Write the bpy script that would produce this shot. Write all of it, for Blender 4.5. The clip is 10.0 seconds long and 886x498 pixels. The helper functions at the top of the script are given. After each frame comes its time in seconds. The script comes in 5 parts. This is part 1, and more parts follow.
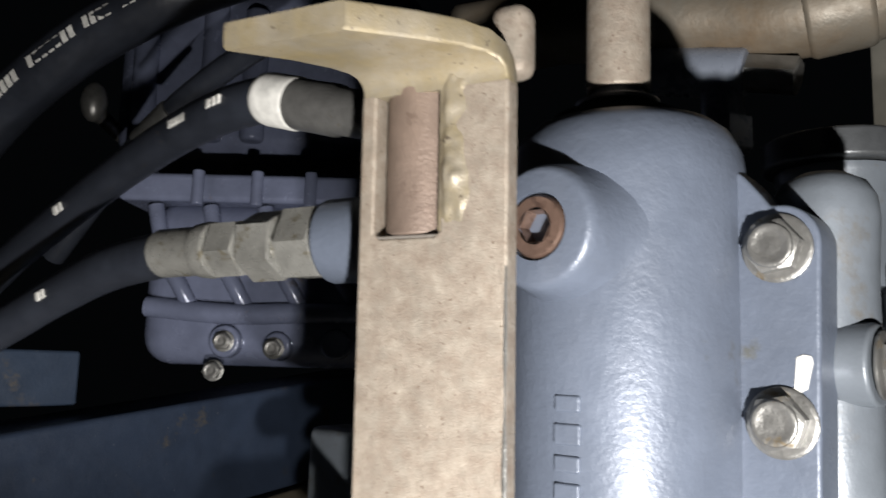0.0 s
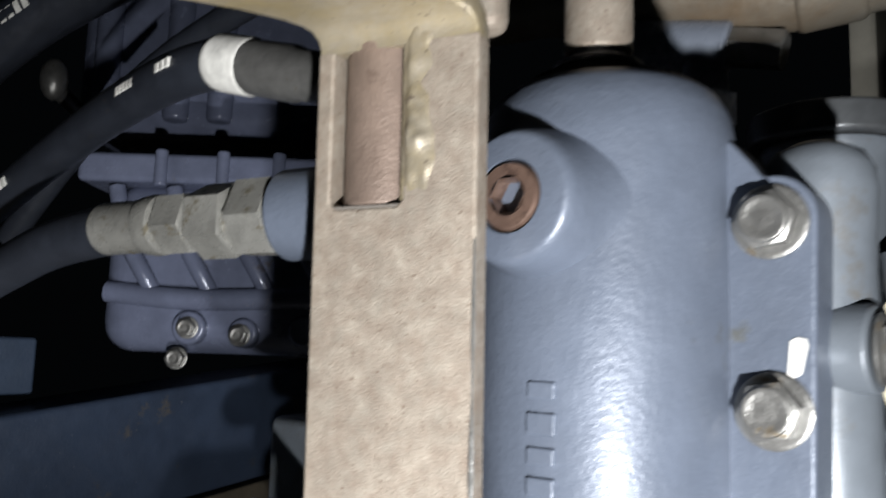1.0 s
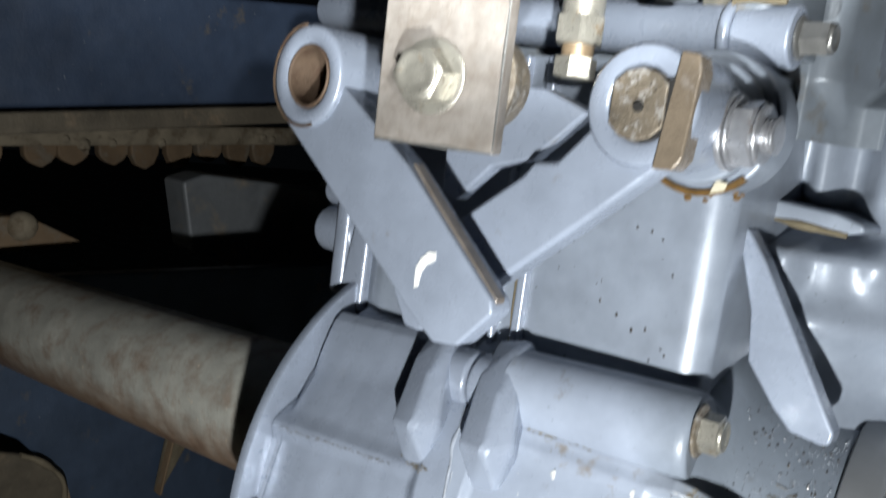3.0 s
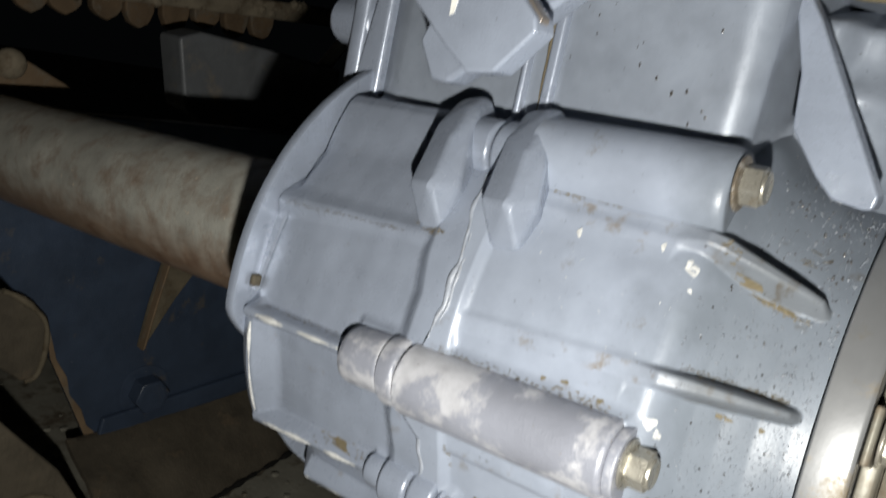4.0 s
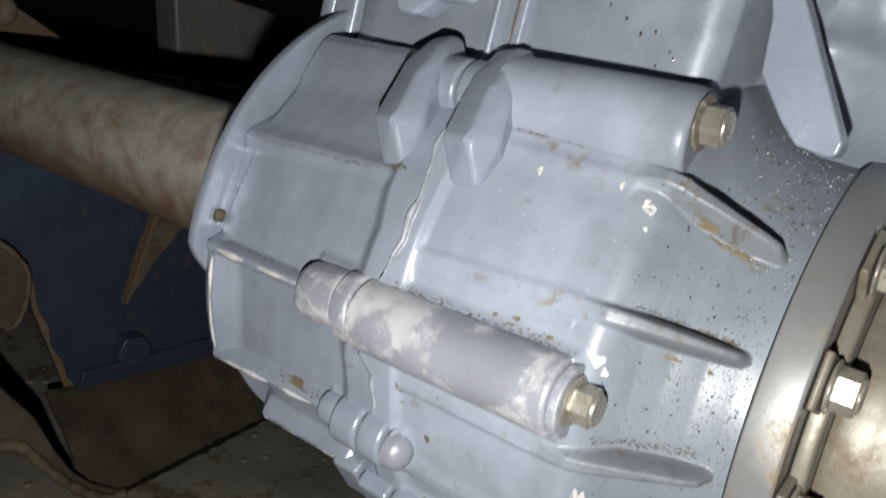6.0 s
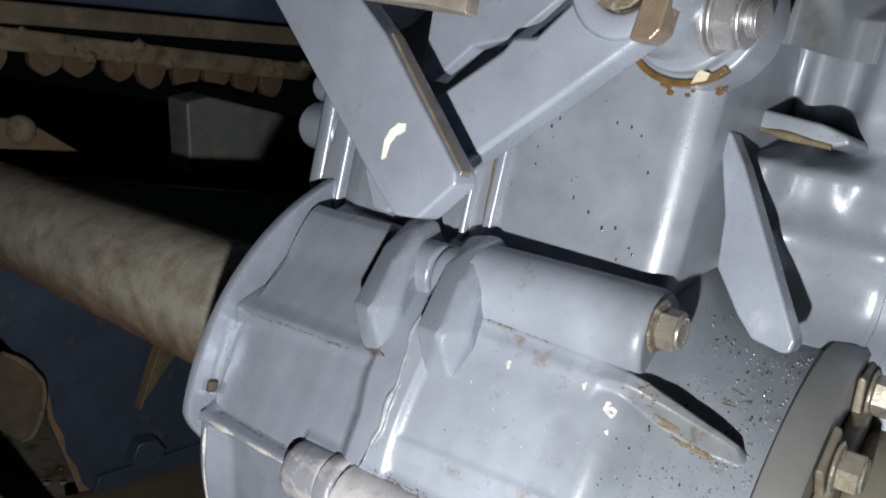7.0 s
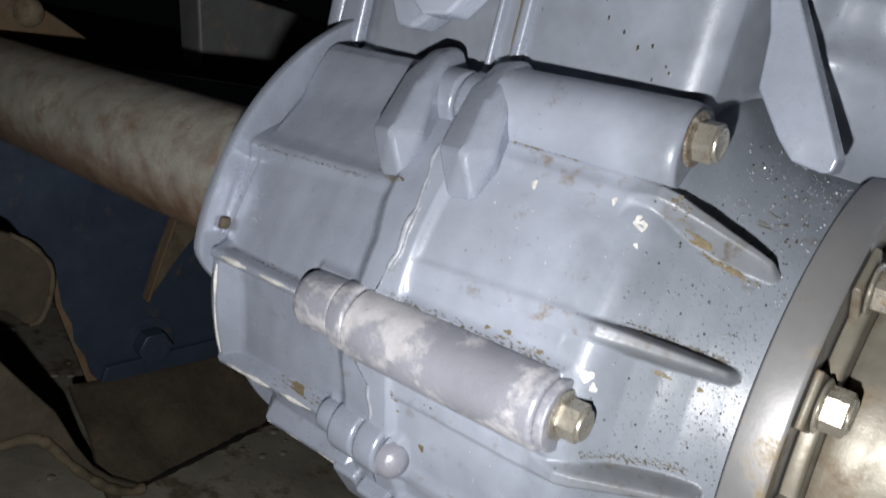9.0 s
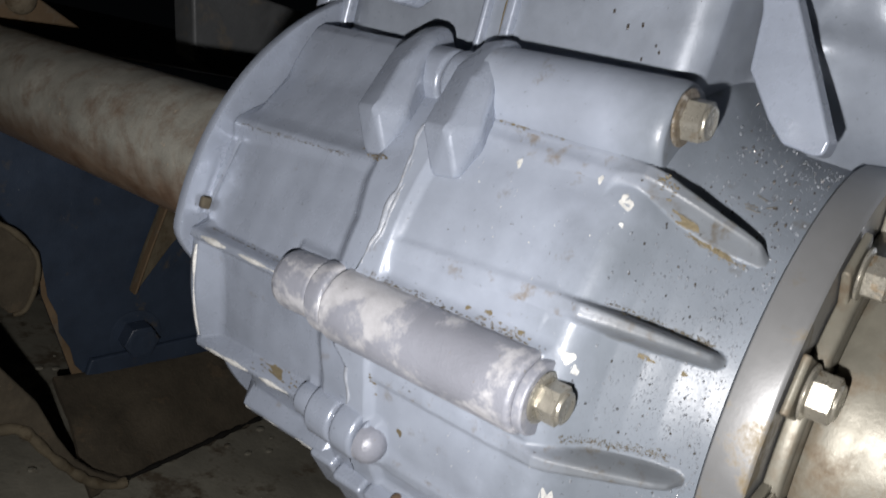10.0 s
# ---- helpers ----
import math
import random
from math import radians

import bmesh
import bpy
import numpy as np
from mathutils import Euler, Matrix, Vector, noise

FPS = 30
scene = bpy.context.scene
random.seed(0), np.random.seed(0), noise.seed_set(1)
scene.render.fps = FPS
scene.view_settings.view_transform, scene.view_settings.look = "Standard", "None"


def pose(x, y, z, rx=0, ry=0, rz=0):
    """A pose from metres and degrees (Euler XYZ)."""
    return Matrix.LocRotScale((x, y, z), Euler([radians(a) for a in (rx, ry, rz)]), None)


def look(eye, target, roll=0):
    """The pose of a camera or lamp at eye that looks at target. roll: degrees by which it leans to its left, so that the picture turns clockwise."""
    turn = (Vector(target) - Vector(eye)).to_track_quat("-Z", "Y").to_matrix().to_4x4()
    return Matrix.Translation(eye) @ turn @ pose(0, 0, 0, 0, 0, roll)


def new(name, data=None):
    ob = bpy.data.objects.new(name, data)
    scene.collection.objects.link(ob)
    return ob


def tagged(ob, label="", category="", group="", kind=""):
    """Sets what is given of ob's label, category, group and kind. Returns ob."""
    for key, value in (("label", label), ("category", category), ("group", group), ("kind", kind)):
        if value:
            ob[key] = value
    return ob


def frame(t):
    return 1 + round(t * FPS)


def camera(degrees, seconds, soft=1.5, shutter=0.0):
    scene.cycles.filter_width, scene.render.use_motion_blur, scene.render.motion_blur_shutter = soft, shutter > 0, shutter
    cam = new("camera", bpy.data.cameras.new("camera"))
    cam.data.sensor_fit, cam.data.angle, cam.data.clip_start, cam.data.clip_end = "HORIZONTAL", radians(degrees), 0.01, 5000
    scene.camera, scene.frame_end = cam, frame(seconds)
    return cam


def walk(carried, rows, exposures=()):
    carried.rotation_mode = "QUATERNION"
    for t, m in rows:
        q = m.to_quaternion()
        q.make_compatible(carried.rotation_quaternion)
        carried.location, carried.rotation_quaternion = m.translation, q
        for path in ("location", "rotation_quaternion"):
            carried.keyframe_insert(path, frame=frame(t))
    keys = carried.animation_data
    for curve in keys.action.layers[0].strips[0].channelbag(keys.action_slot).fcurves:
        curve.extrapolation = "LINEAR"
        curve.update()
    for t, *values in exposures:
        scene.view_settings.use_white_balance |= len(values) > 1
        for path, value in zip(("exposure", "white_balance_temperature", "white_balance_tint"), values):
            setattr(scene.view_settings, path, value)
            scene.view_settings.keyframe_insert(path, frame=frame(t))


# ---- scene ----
cam = camera(57.0, 10.0, soft=1.6, shutter=0.5)
PATH = [
    (0, (0.0, 0.0, 0.9), (-1.286, 1.506, 1.18), 1.7),
    (0.2, (0.0, 0.012, 0.897), (-1.272, 1.528, 1.185), 1.7),
    (0.5, (0.007, 0.015, 0.895), (-1.25, 1.544, 1.181), 2.0),
    (0.8, (0.001, 0.024, 0.903), (-1.223, 1.578, 1.195), 1.8),
    (1, (-0.013, 0.022, 0.898), (-1.257, 1.567, 1.156), 1.8),
    (1.2, (-0.023, 0.022, 0.894), (-1.26, 1.58, 1.1), 1.9),
    (1.3, (-0.022, 0.014, 0.883), (-1.27, 1.568, 1.042), 1.8),
    (1.5, (-0.002, 0.005, 0.861), (-1.268, 1.552, 0.937), 2.6),
    (1.7, (0.053, -0.019, 0.846), (-1.217, 1.526, 0.878), 3.8),
    (1.8, (0.076, -0.028, 0.84), (-1.219, 1.496, 0.845), 4.3),
    (2, (0.079, -0.029, 0.815), (-1.215, 1.495, 0.778), 5.3),
    (2.2, (0.064, -0.026, 0.794), (-1.229, 1.496, 0.696), 5.2),
    (2.5, (0.053, -0.033, 0.769), (-1.254, 1.47, 0.597), 6.1),
    (3, (0.045, -0.041, 0.725), (-1.238, 1.469, 0.452), 7.5),
    (3.2, (0.037, -0.039, 0.705), (-1.216, 1.49, 0.407), 8.0),
    (4.3, (0.037, -0.04, 0.611), (-1.177, 1.484, 0.159), 13.0),
    (4.5, (0.04, -0.038, 0.597), (-1.169, 1.485, 0.132), 13.6),
    (5, (0.051, -0.041, 0.578), (-1.157, 1.486, 0.122), 15.3),
    (5.2, (0.055, -0.038, 0.58), (-1.157, 1.48, 0.106), 15.6),
    (6.3, (0.055, -0.023, 0.634), (-1.161, 1.503, 0.193), 13.2),
    (6.5, (0.058, -0.023, 0.646), (-1.177, 1.494, 0.231), 12.8),
    (7, (0.063, -0.023, 0.687), (-1.218, 1.472, 0.338), 12.2),
    (7.5, (0.059, -0.017, 0.693), (-1.23, 1.473, 0.349), 11.9),
    (8, (0.058, -0.016, 0.691), (-1.225, 1.47, 0.311), 11.9),
    (8.5, (0.061, -0.018, 0.646), (-1.208, 1.462, 0.201), 12.9),
    (9, (0.065, -0.017, 0.628), (-1.185, 1.467, 0.144), 14.2),
    (9.5, (0.069, -0.01, 0.605), (-1.172, 1.476, 0.104), 15.2),
    (10, (0.068, -0.007, 0.616), (-1.18, 1.485, 0.151), 15.4),
]
walk(cam, [(t, look(eye, target, roll)) for t, eye, target, roll in PATH],
     exposures=((0, 0.0, 6550, 11), (0.5, 0.0, 6450, 10), (1.0, -0.1, 6250, 10), (1.3, -0.3, 6250, 10), (1.7, -0.45, 6150, 8), (2.0, -0.22, 6050, 7), (2.5, -0.05, 6050, 7), (3.0, 0.22, 6150, 7),
                (4.5, -0.22, 6850, 7.5), (5.0, -0.14, 6900, 7.5), (6.5, -0.18, 6550, 9), (7.5, 0.08, 6650, 10), (8.0, 0.10, 6600, 11), (9.0, -0.20, 6500, 12), (9.5, -0.26, 6550, 12), (10.0, -0.22, 6550, 12)))

# ---- light: a moving hand torch held low, replaced by two fixed spots: one over the valve, one over the gear case ----
def torch(name, eye, target, watts, cone, blend, size=0.006, colour=(1.0, 0.97, 0.93)):
    d = bpy.data.lights.new(name, "SPOT")
    d.energy, d.spot_size, d.spot_blend, d.shadow_soft_size, d.color = watts, radians(cone), blend, size, colour
    ob = new(name, d)
    ob.matrix_world = look(eye, target)
    return ob


torch("torch_upper", (0.068, -0.012, 0.762), (-0.24, 0.26, 1.072), 18.2, 86, 0.38)
torch("torch_lower", (0.071, -0.050, 0.542), (-0.235, 0.290, 0.452), 16.6, 109, 0.25)
world = bpy.data.worlds.new("dark_underbody")
world.use_nodes = True
world.node_tree.nodes["Background"].inputs[0].default_value = (0.5, 0.6, 0.7, 1)
world.node_tree.nodes["Background"].inputs[1].default_value = 0.002
scene.world = world


# ---- materials ----
def mat(name, base, rough=0.4, metal=0.0, stain=None, amount=0.0, scale=30.0, bump=0.15, grain=900.0, second=None, mix=0.35, coat=0.0,
        speck=None, speck_scale=260.0, speck_amt=0.0, stain_rough=0.7, fade=0.08, macro=0.22, wet=None, film=(0.66, 0.67, 0.64), axis=0, patch=12.0, spec=0.5, wet_rough=0.40):
    m = bpy.data.materials.new(name)
    m.use_nodes = True
    nt = m.node_tree
    n, l = nt.nodes, nt.links
    b = n["Principled BSDF"]
    tc = n.new("ShaderNodeTexCoord")

    def tex(sc, det=6, dist=0.0, rgh=0.6):
        t = n.new("ShaderNodeTexNoise")
        t.inputs["Scale"].default_value, t.inputs["Detail"].default_value = sc, det
        t.inputs["Roughness"].default_value, t.inputs["Distortion"].default_value = rgh, dist
        l.new(tc.outputs["Object"], t.inputs["Vector"])
        return t.outputs["Fac"]

    def ramp(f, lo, hi):
        r = n.new("ShaderNodeMapRange")
        r.inputs[1].default_value, r.inputs[2].default_value = lo, hi
        l.new(f, r.inputs[0])
        return r.outputs[0]

    def blend(f, a, c):
        x = n.new("ShaderNodeMix")
        x.data_type = "RGBA"
        l.new(f, x.inputs[0])
        for k, v in ((6, a), (7, c)):
            if isinstance(v, tuple):
                x.inputs[k].default_value = (*v, 1)
            else:
                l.new(v, x.inputs[k])
        return x.outputs[2]

    second = second or tuple(c * (1 - mix) for c in base)
    col = blend(ramp(tex(scale * 0.8, 8), 0.35, 0.7), base, second)
    wide = n.new("ShaderNodeMapRange")
    wide.inputs[1].default_value, wide.inputs[2].default_value, wide.inputs[3].default_value, wide.inputs[4].default_value = 0.3, 0.7, 1.0 - macro, 1.0 + macro * 0.4
    l.new(tex(patch, 6, 0.15), wide.inputs[0])
    tone = n.new("ShaderNodeVectorMath")
    tone.operation = "SCALE"
    l.new(col, tone.inputs[0]), l.new(wide.outputs[0], tone.inputs["Scale"])
    col = tone.outputs[0]
    rgh = ramp(tex(scale * 2.3, 7), 0.25, 0.8)
    rr = n.new("ShaderNodeMapRange")
    rr.inputs[3].default_value, rr.inputs[4].default_value = max(0.05, rough - 0.09), rough + 0.12
    l.new(rgh, rr.inputs[0])
    rgh = rr.outputs[0]
    if stain:
        f = ramp(tex(scale, 10, 0.12, 0.7), 0.76 - amount * 0.46 - fade / 2, 0.76 - amount * 0.46 + fade / 2)
        col = blend(f, col, blend(tex(scale * 6, 6), stain, tuple(c * 0.45 for c in stain)))
        mr = n.new("ShaderNodeMix")
        mr.inputs[3].default_value = stain_rough
        l.new(f, mr.inputs[0]), l.new(rgh, mr.inputs[2])
        rgh = mr.outputs[0]
    if speck:
        f = ramp(tex(speck_scale, 3, 0.0, 0.5), 0.74 - speck_amt * 0.2, 0.77 - speck_amt * 0.2)
        col = blend(f, col, speck)
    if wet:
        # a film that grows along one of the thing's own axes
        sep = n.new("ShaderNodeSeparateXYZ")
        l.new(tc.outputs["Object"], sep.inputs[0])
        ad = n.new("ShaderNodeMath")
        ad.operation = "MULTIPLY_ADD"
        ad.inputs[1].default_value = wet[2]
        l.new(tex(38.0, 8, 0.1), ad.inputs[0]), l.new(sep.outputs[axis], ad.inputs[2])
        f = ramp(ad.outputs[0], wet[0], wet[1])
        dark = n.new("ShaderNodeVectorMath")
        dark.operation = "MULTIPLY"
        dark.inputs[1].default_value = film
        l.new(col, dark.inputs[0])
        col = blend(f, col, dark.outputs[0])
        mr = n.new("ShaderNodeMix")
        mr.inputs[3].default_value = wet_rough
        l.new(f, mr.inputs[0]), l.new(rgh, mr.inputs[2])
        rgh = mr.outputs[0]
    l.new(col, b.inputs["Base Color"]), l.new(rgh, b.inputs["Roughness"])
    b.inputs["Metallic"].default_value = metal
    b.inputs["Specular IOR Level"].default_value = spec
    b.inputs["Coat Weight"].default_value = coat
    b.inputs["Coat Roughness"].default_value = 0.12
    bp = n.new("ShaderNodeBump")
    bp.inputs["Strength"].default_value, bp.inputs["Distance"].default_value = bump, 0.001
    add = n.new("ShaderNodeMath")
    add.operation = "ADD"
    l.new(tex(grain, 3), add.inputs[0]), l.new(tex(grain * 0.17, 5), add.inputs[1])
    l.new(add.outputs[0], bp.inputs["Height"])
    l.new(bp.outputs[0], b.inputs["Normal"]), l.new(bp.outputs[0], b.inputs["Coat Normal"])
    return m


PAINT = mat("grey_paint", (0.252, 0.287, 0.356), 0.29, 0.2, (0.17, 0.135, 0.085), 0.11, 44, 0.10, 900, fade=0.16, coat=0.12, mix=0.18, macro=0.12, patch=7.0, speck=(0.06, 0.055, 0.05), speck_amt=0.10, speck_scale=700)
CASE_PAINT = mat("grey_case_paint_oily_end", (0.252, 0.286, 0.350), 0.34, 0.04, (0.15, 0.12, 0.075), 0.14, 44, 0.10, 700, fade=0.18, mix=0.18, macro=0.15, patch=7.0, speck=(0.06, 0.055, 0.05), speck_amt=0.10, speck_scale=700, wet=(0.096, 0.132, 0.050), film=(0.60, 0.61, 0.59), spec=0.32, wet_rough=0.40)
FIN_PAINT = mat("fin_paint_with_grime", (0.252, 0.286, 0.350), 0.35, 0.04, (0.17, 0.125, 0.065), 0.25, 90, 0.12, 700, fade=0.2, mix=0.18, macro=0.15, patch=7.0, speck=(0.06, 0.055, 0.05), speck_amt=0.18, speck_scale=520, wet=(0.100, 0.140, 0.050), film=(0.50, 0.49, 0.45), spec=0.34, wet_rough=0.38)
PAINT_WET = mat("grey_paint_oily", (0.235, 0.267, 0.320), 0.38, 0.15, (0.15, 0.12, 0.07), 0.18, 40, 0.13, 1100, coat=0.08, mix=0.26, speck=(0.035, 0.035, 0.035), speck_amt=0.14, speck_scale=620)
# grey paint with a darker base and brown stains
DULL_PAINT = mat("darker_stained_grey_paint", (0.175, 0.200, 0.230), 0.38, 0.2, (0.14, 0.115, 0.075), 0.24, 40, 0.12, 900, fade=0.2, mix=0.25)
SEALANT = mat("painted_sealant", (0.30, 0.33, 0.385), 0.4, 0.0, (0.42, 0.42, 0.42), 0.30, 300, 0.3, 900)
DARK_PAINT = mat("dark_smooth_grey_paint", (0.115, 0.130, 0.155), 0.34, 0.15, (0.14, 0.115, 0.075), 0.16, 40, 0.10, 900, fade=0.2, mix=0.2)
PAINT_WORN = mat("worn_grey_paint", (0.255, 0.270, 0.318), 0.34, 0.12, (0.52, 0.53, 0.57), 0.49, 22, 0.3, 800, fade=0.07, mix=0.22, stain_rough=0.40, speck=(0.18, 0.17, 0.16), speck_amt=0.06, speck_scale=420)
VALVE = mat("blue_grey_cast_paint", (0.124, 0.148, 0.196), 0.40, 0.15, (0.10, 0.105, 0.10), 0.16, 34, 0.26, 420, coat=0.06, mix=0.2)
BAR = mat("rusty_zinc_bar", (0.37, 0.330, 0.275), 0.50, 0.25, (0.275, 0.215, 0.168), 0.46, 170, 0.35, 1300, fade=0.36, mix=0.30, macro=0.22, patch=60.0, speck=(0.16, 0.12, 0.09), speck_amt=0.46, speck_scale=560)
BAR_TOP = mat("yellowed_zinc_bar", (0.32, 0.285, 0.22), 0.45, 0.3, (0.33, 0.26, 0.12), 0.42, 60, 0.2, 1100, fade=0.4, mix=0.35, speck=(0.10, 0.08, 0.06), speck_amt=0.34, speck_scale=420)
BAR_GREY = mat("dull_zinc_bar", (0.235, 0.216, 0.196), 0.52, 0.12, (0.16, 0.135, 0.11), 0.42, 90, 0.3, 1100, fade=0.3, mix=0.3, macro=0.2, patch=60.0, speck=(0.12, 0.10, 0.08), speck_amt=0.2, speck_scale=380)
ZINC = mat("yellow_zinc", (0.40, 0.385, 0.335), 0.30, 0.65, (0.20, 0.145, 0.085), 0.30, 130, 0.25, 900, mix=0.3)
STEEL = mat("bright_steel", (0.52, 0.53, 0.56), 0.32, 0.7, (0.22, 0.15, 0.08), 0.22, 130, 0.2, 900, mix=0.4)
BRASS = mat("brass", (0.27, 0.20, 0.125), 0.42, 0.45, (0.25, 0.17, 0.09), 0.25, 120, 0.1)
RUST = mat("rust", (0.105, 0.07, 0.045), 0.72, 0.1, (0.085, 0.05, 0.03), 0.5, 70, 0.6, 700)
RUSTY_SHAFT = mat("rusty_shaft_face", (0.19, 0.16, 0.12), 0.42, 0.3, (0.36, 0.345, 0.32), 0.42, 260, 0.55, 900, mix=0.5, speck=(0.04, 0.03, 0.02), speck_amt=0.35, speck_scale=500)
OIL = mat("amber_oil", (0.12, 0.07, 0.022), 0.12, 0.0, (0.22, 0.15, 0.06), 0.3, 160, 0.3, 500, coat=0.6)
OILFILM = mat("oil_film_on_paint", (0.185, 0.15, 0.11), 0.26, 0.2, (0.24, 0.21, 0.18), 0.35, 90, 0.25, 600, coat=0.5)
# crease dirt; also colours the plug that stands for a gap's shade
DIRT_AND_SHADE = mat("crease_dirt_and_gap_shade", (0.08, 0.068, 0.045), 0.75, 0.0, (0.07, 0.055, 0.035), 0.45, 220, 0.7, 900)
GRIT = mat("oily_grit", (0.05, 0.045, 0.04), 0.15, 0.0, (0.3, 0.3, 0.3), 0.3, 400, 0.2, coat=0.8)
DROP = mat("oil_droplets", (0.20, 0.22, 0.25), 0.06, 0.0, None, 0, 200, 0.0, coat=1.0)
CHIP = mat("bare_primer", (0.60, 0.61, 0.60), 0.45, 0.1, (0.38, 0.38, 0.38), 0.35, 300, 0.4)
TUBE_RUST = mat("tube_paint_rusty_below", (0.47, 0.465, 0.415), 0.44, 0.1, (0.30, 0.215, 0.155), 0.36, 34, 0.45, 420, fade=0.24, mix=0.36, speck=(0.50, 0.43, 0.34), speck_amt=0.20, speck_scale=190, wet=(0.022, -0.010, 0.045), film=(0.58, 0.42, 0.34), axis=2)
RING = mat("machined_ring", (0.205, 0.212, 0.220), 0.36, 0.4, (0.20, 0.16, 0.095), 0.34, 16, 0.04, 700, mix=0.2)
CORRODED = mat("corroded_cap", (0.185, 0.178, 0.148), 0.45, 0.3, (0.14, 0.10, 0.06), 0.36, 45, 0.10, 700, fade=0.2, mix=0.35)
BLUE = mat("blue_frame_paint", (0.046, 0.068, 0.111), 0.42, 0.0, (0.11, 0.10, 0.09), 0.26, 18, 0.3, 300, mix=0.35, speck=(0.30, 0.31, 0.33), speck_amt=0.02)
# the frame blue again, darkened in colour to offset the upper torch on the beam
BLUE_DARKENED = mat("blue_frame_paint_darkened", (0.040, 0.058, 0.098), 0.40, 0.0, (0.085, 0.078, 0.070), 0.24, 18, 0.3, 300, mix=0.35, speck=(0.30, 0.31, 0.33), speck_amt=0.06)
ENGINE = mat("engine_blue_grey", (0.175, 0.20, 0.295), 0.22, 0.1, (0.07, 0.055, 0.04), 0.20, 20, 0.3, 260)
MUD = mat("dried_mud", (0.105, 0.088, 0.062), 0.85, 0.0, (0.15, 0.115, 0.075), 0.35, 30, 1.0, 220, mix=0.5)
PALE_MUD = mat("pale_dried_mud", (0.33, 0.28, 0.20), 0.85, 0.0, (0.20, 0.155, 0.10), 0.40, 26, 1.0, 160, mix=0.45)
RIM_MUD = mat("brown_rim_mud", (0.165, 0.138, 0.092), 0.85, 0.0, (0.13, 0.10, 0.06), 0.40, 40, 1.0, 160, mix=0.45)
HOSE = mat("hose_rubber", (0.024, 0.028, 0.038), 0.38, 0.0, (0.06, 0.05, 0.04), 0.14, 60, 0.2, 700)
WHITE = mat("white_mark_paint", (0.80, 0.80, 0.76), 0.5, 0.0, (0.5, 0.48, 0.42), 0.15, 160, 0.1)
BARE = mat("bare_worn_steel", (0.24, 0.21, 0.185), 0.36, 0.4, (0.14, 0.10, 0.07), 0.3, 150, 0.3)
BROWN = mat("brown_rod", (0.25, 0.19, 0.155), 0.45, 0.3, (0.12, 0.08, 0.06), 0.3, 60, 0.3)
CAPMETAL = mat("dark_cap_metal", (0.14, 0.15, 0.16), 0.35, 0.5, (0.08, 0.07, 0.06), 0.3, 60)
GALV = mat("dull_galvanised", (0.29, 0.29, 0.28), 0.36, 0.7, (0.22, 0.18, 0.12), 0.25, 110, 0.25, 700)
FERRULE = mat("pale_plated_ferrule", (0.45, 0.45, 0.42), 0.30, 0.6, (0.20, 0.18, 0.13), 0.34, 130, 0.25, 700, mix=0.3)
BLOCK_STEEL = mat("muddy_dark_steel", (0.22, 0.235, 0.25), 0.5, 0.2, (0.36, 0.31, 0.24), 0.30, 14, 0.4, 200, fade=0.15, mix=0.4)
RACK = mat("pale_rack_paint", (0.60, 0.58, 0.50), 0.5, 0.0, (0.35, 0.31, 0.24), 0.3, 6, 0.2, 120)
PIPE_DIRTY = mat("pale_rust_stained_pipe", (0.24, 0.225, 0.19), 0.4, 0.3, (0.22, 0.16, 0.10), 0.48, 16, 0.3, 300, fade=0.3, mix=0.3)
COPPER = mat("coppery_rust", (0.19, 0.125, 0.098), 0.4, 0.5, (0.10, 0.06, 0.045), 0.4, 160, 0.3, 700)
TOOTH_RUST = mat("muddy_rusty_teeth", (0.21, 0.145, 0.085), 0.8, 0.0, (0.22, 0.18, 0.13), 0.45, 24, 0.8, 150, mix=0.4)
OCHRE = mat("ochre_crud", (0.15, 0.125, 0.075), 0.7, 0.0, (0.13, 0.105, 0.06), 0.45, 240, 0.8, 900, fade=0.2)
GASKET = mat("cream_gasket", (0.56, 0.52, 0.39), 0.65, 0.0, (0.35, 0.27, 0.15), 0.25, 120, 0.3)
GROUND = mat("packed_dirt", (0.31, 0.298, 0.245), 0.85, 0.0, (0.17, 0.14, 0.10), 0.4, 12, 0.9, 140, mix=0.4)
BLACK = mat("matte_black", (0.010, 0.009, 0.008), 0.75, 0.0, (0.03, 0.025, 0.02), 0.2, 60)


# ---- building helpers ----
SPOTS = {}


def thing(name, at=(0, 0, 0), label="", category="", m=None, group="", kind=""):
    ob = new(name)
    ob.empty_display_size = 0.02
    ob.matrix_world = m if m is not None else Matrix.Translation(at)
    SPOTS[ob.name] = ob.matrix_world.copy()
    return tagged(ob, label, category, group, kind)


def finish(me, angle=38):
    """Smooth shading in which the large faces keep flat."""
    me.polygons.foreach_set("use_smooth", [True] * len(me.polygons))
    me.set_sharp_from_angle(angle=radians(angle))
    me.update()
    if len(me.polygons) > 6000:
        return
    normal = [p.normal.copy() for p in me.polygons]
    area = [p.area for p in me.polygons]
    around = [[] for v in me.vertices]
    for p in me.polygons:
        for v in p.vertices:
            around[v].append(p.index)
    limit = math.cos(radians(angle + 10))
    out = []
    for p in me.polygons:
        for v in p.vertices:
            acc = Vector()
            for k in around[v]:
                if normal[k].dot(normal[p.index]) > limit:
                    acc += normal[k] * area[k]
            out.append(acc.normalized() if acc.length > 0 else normal[p.index])
    me.normals_split_custom_set(out)
    me.update()


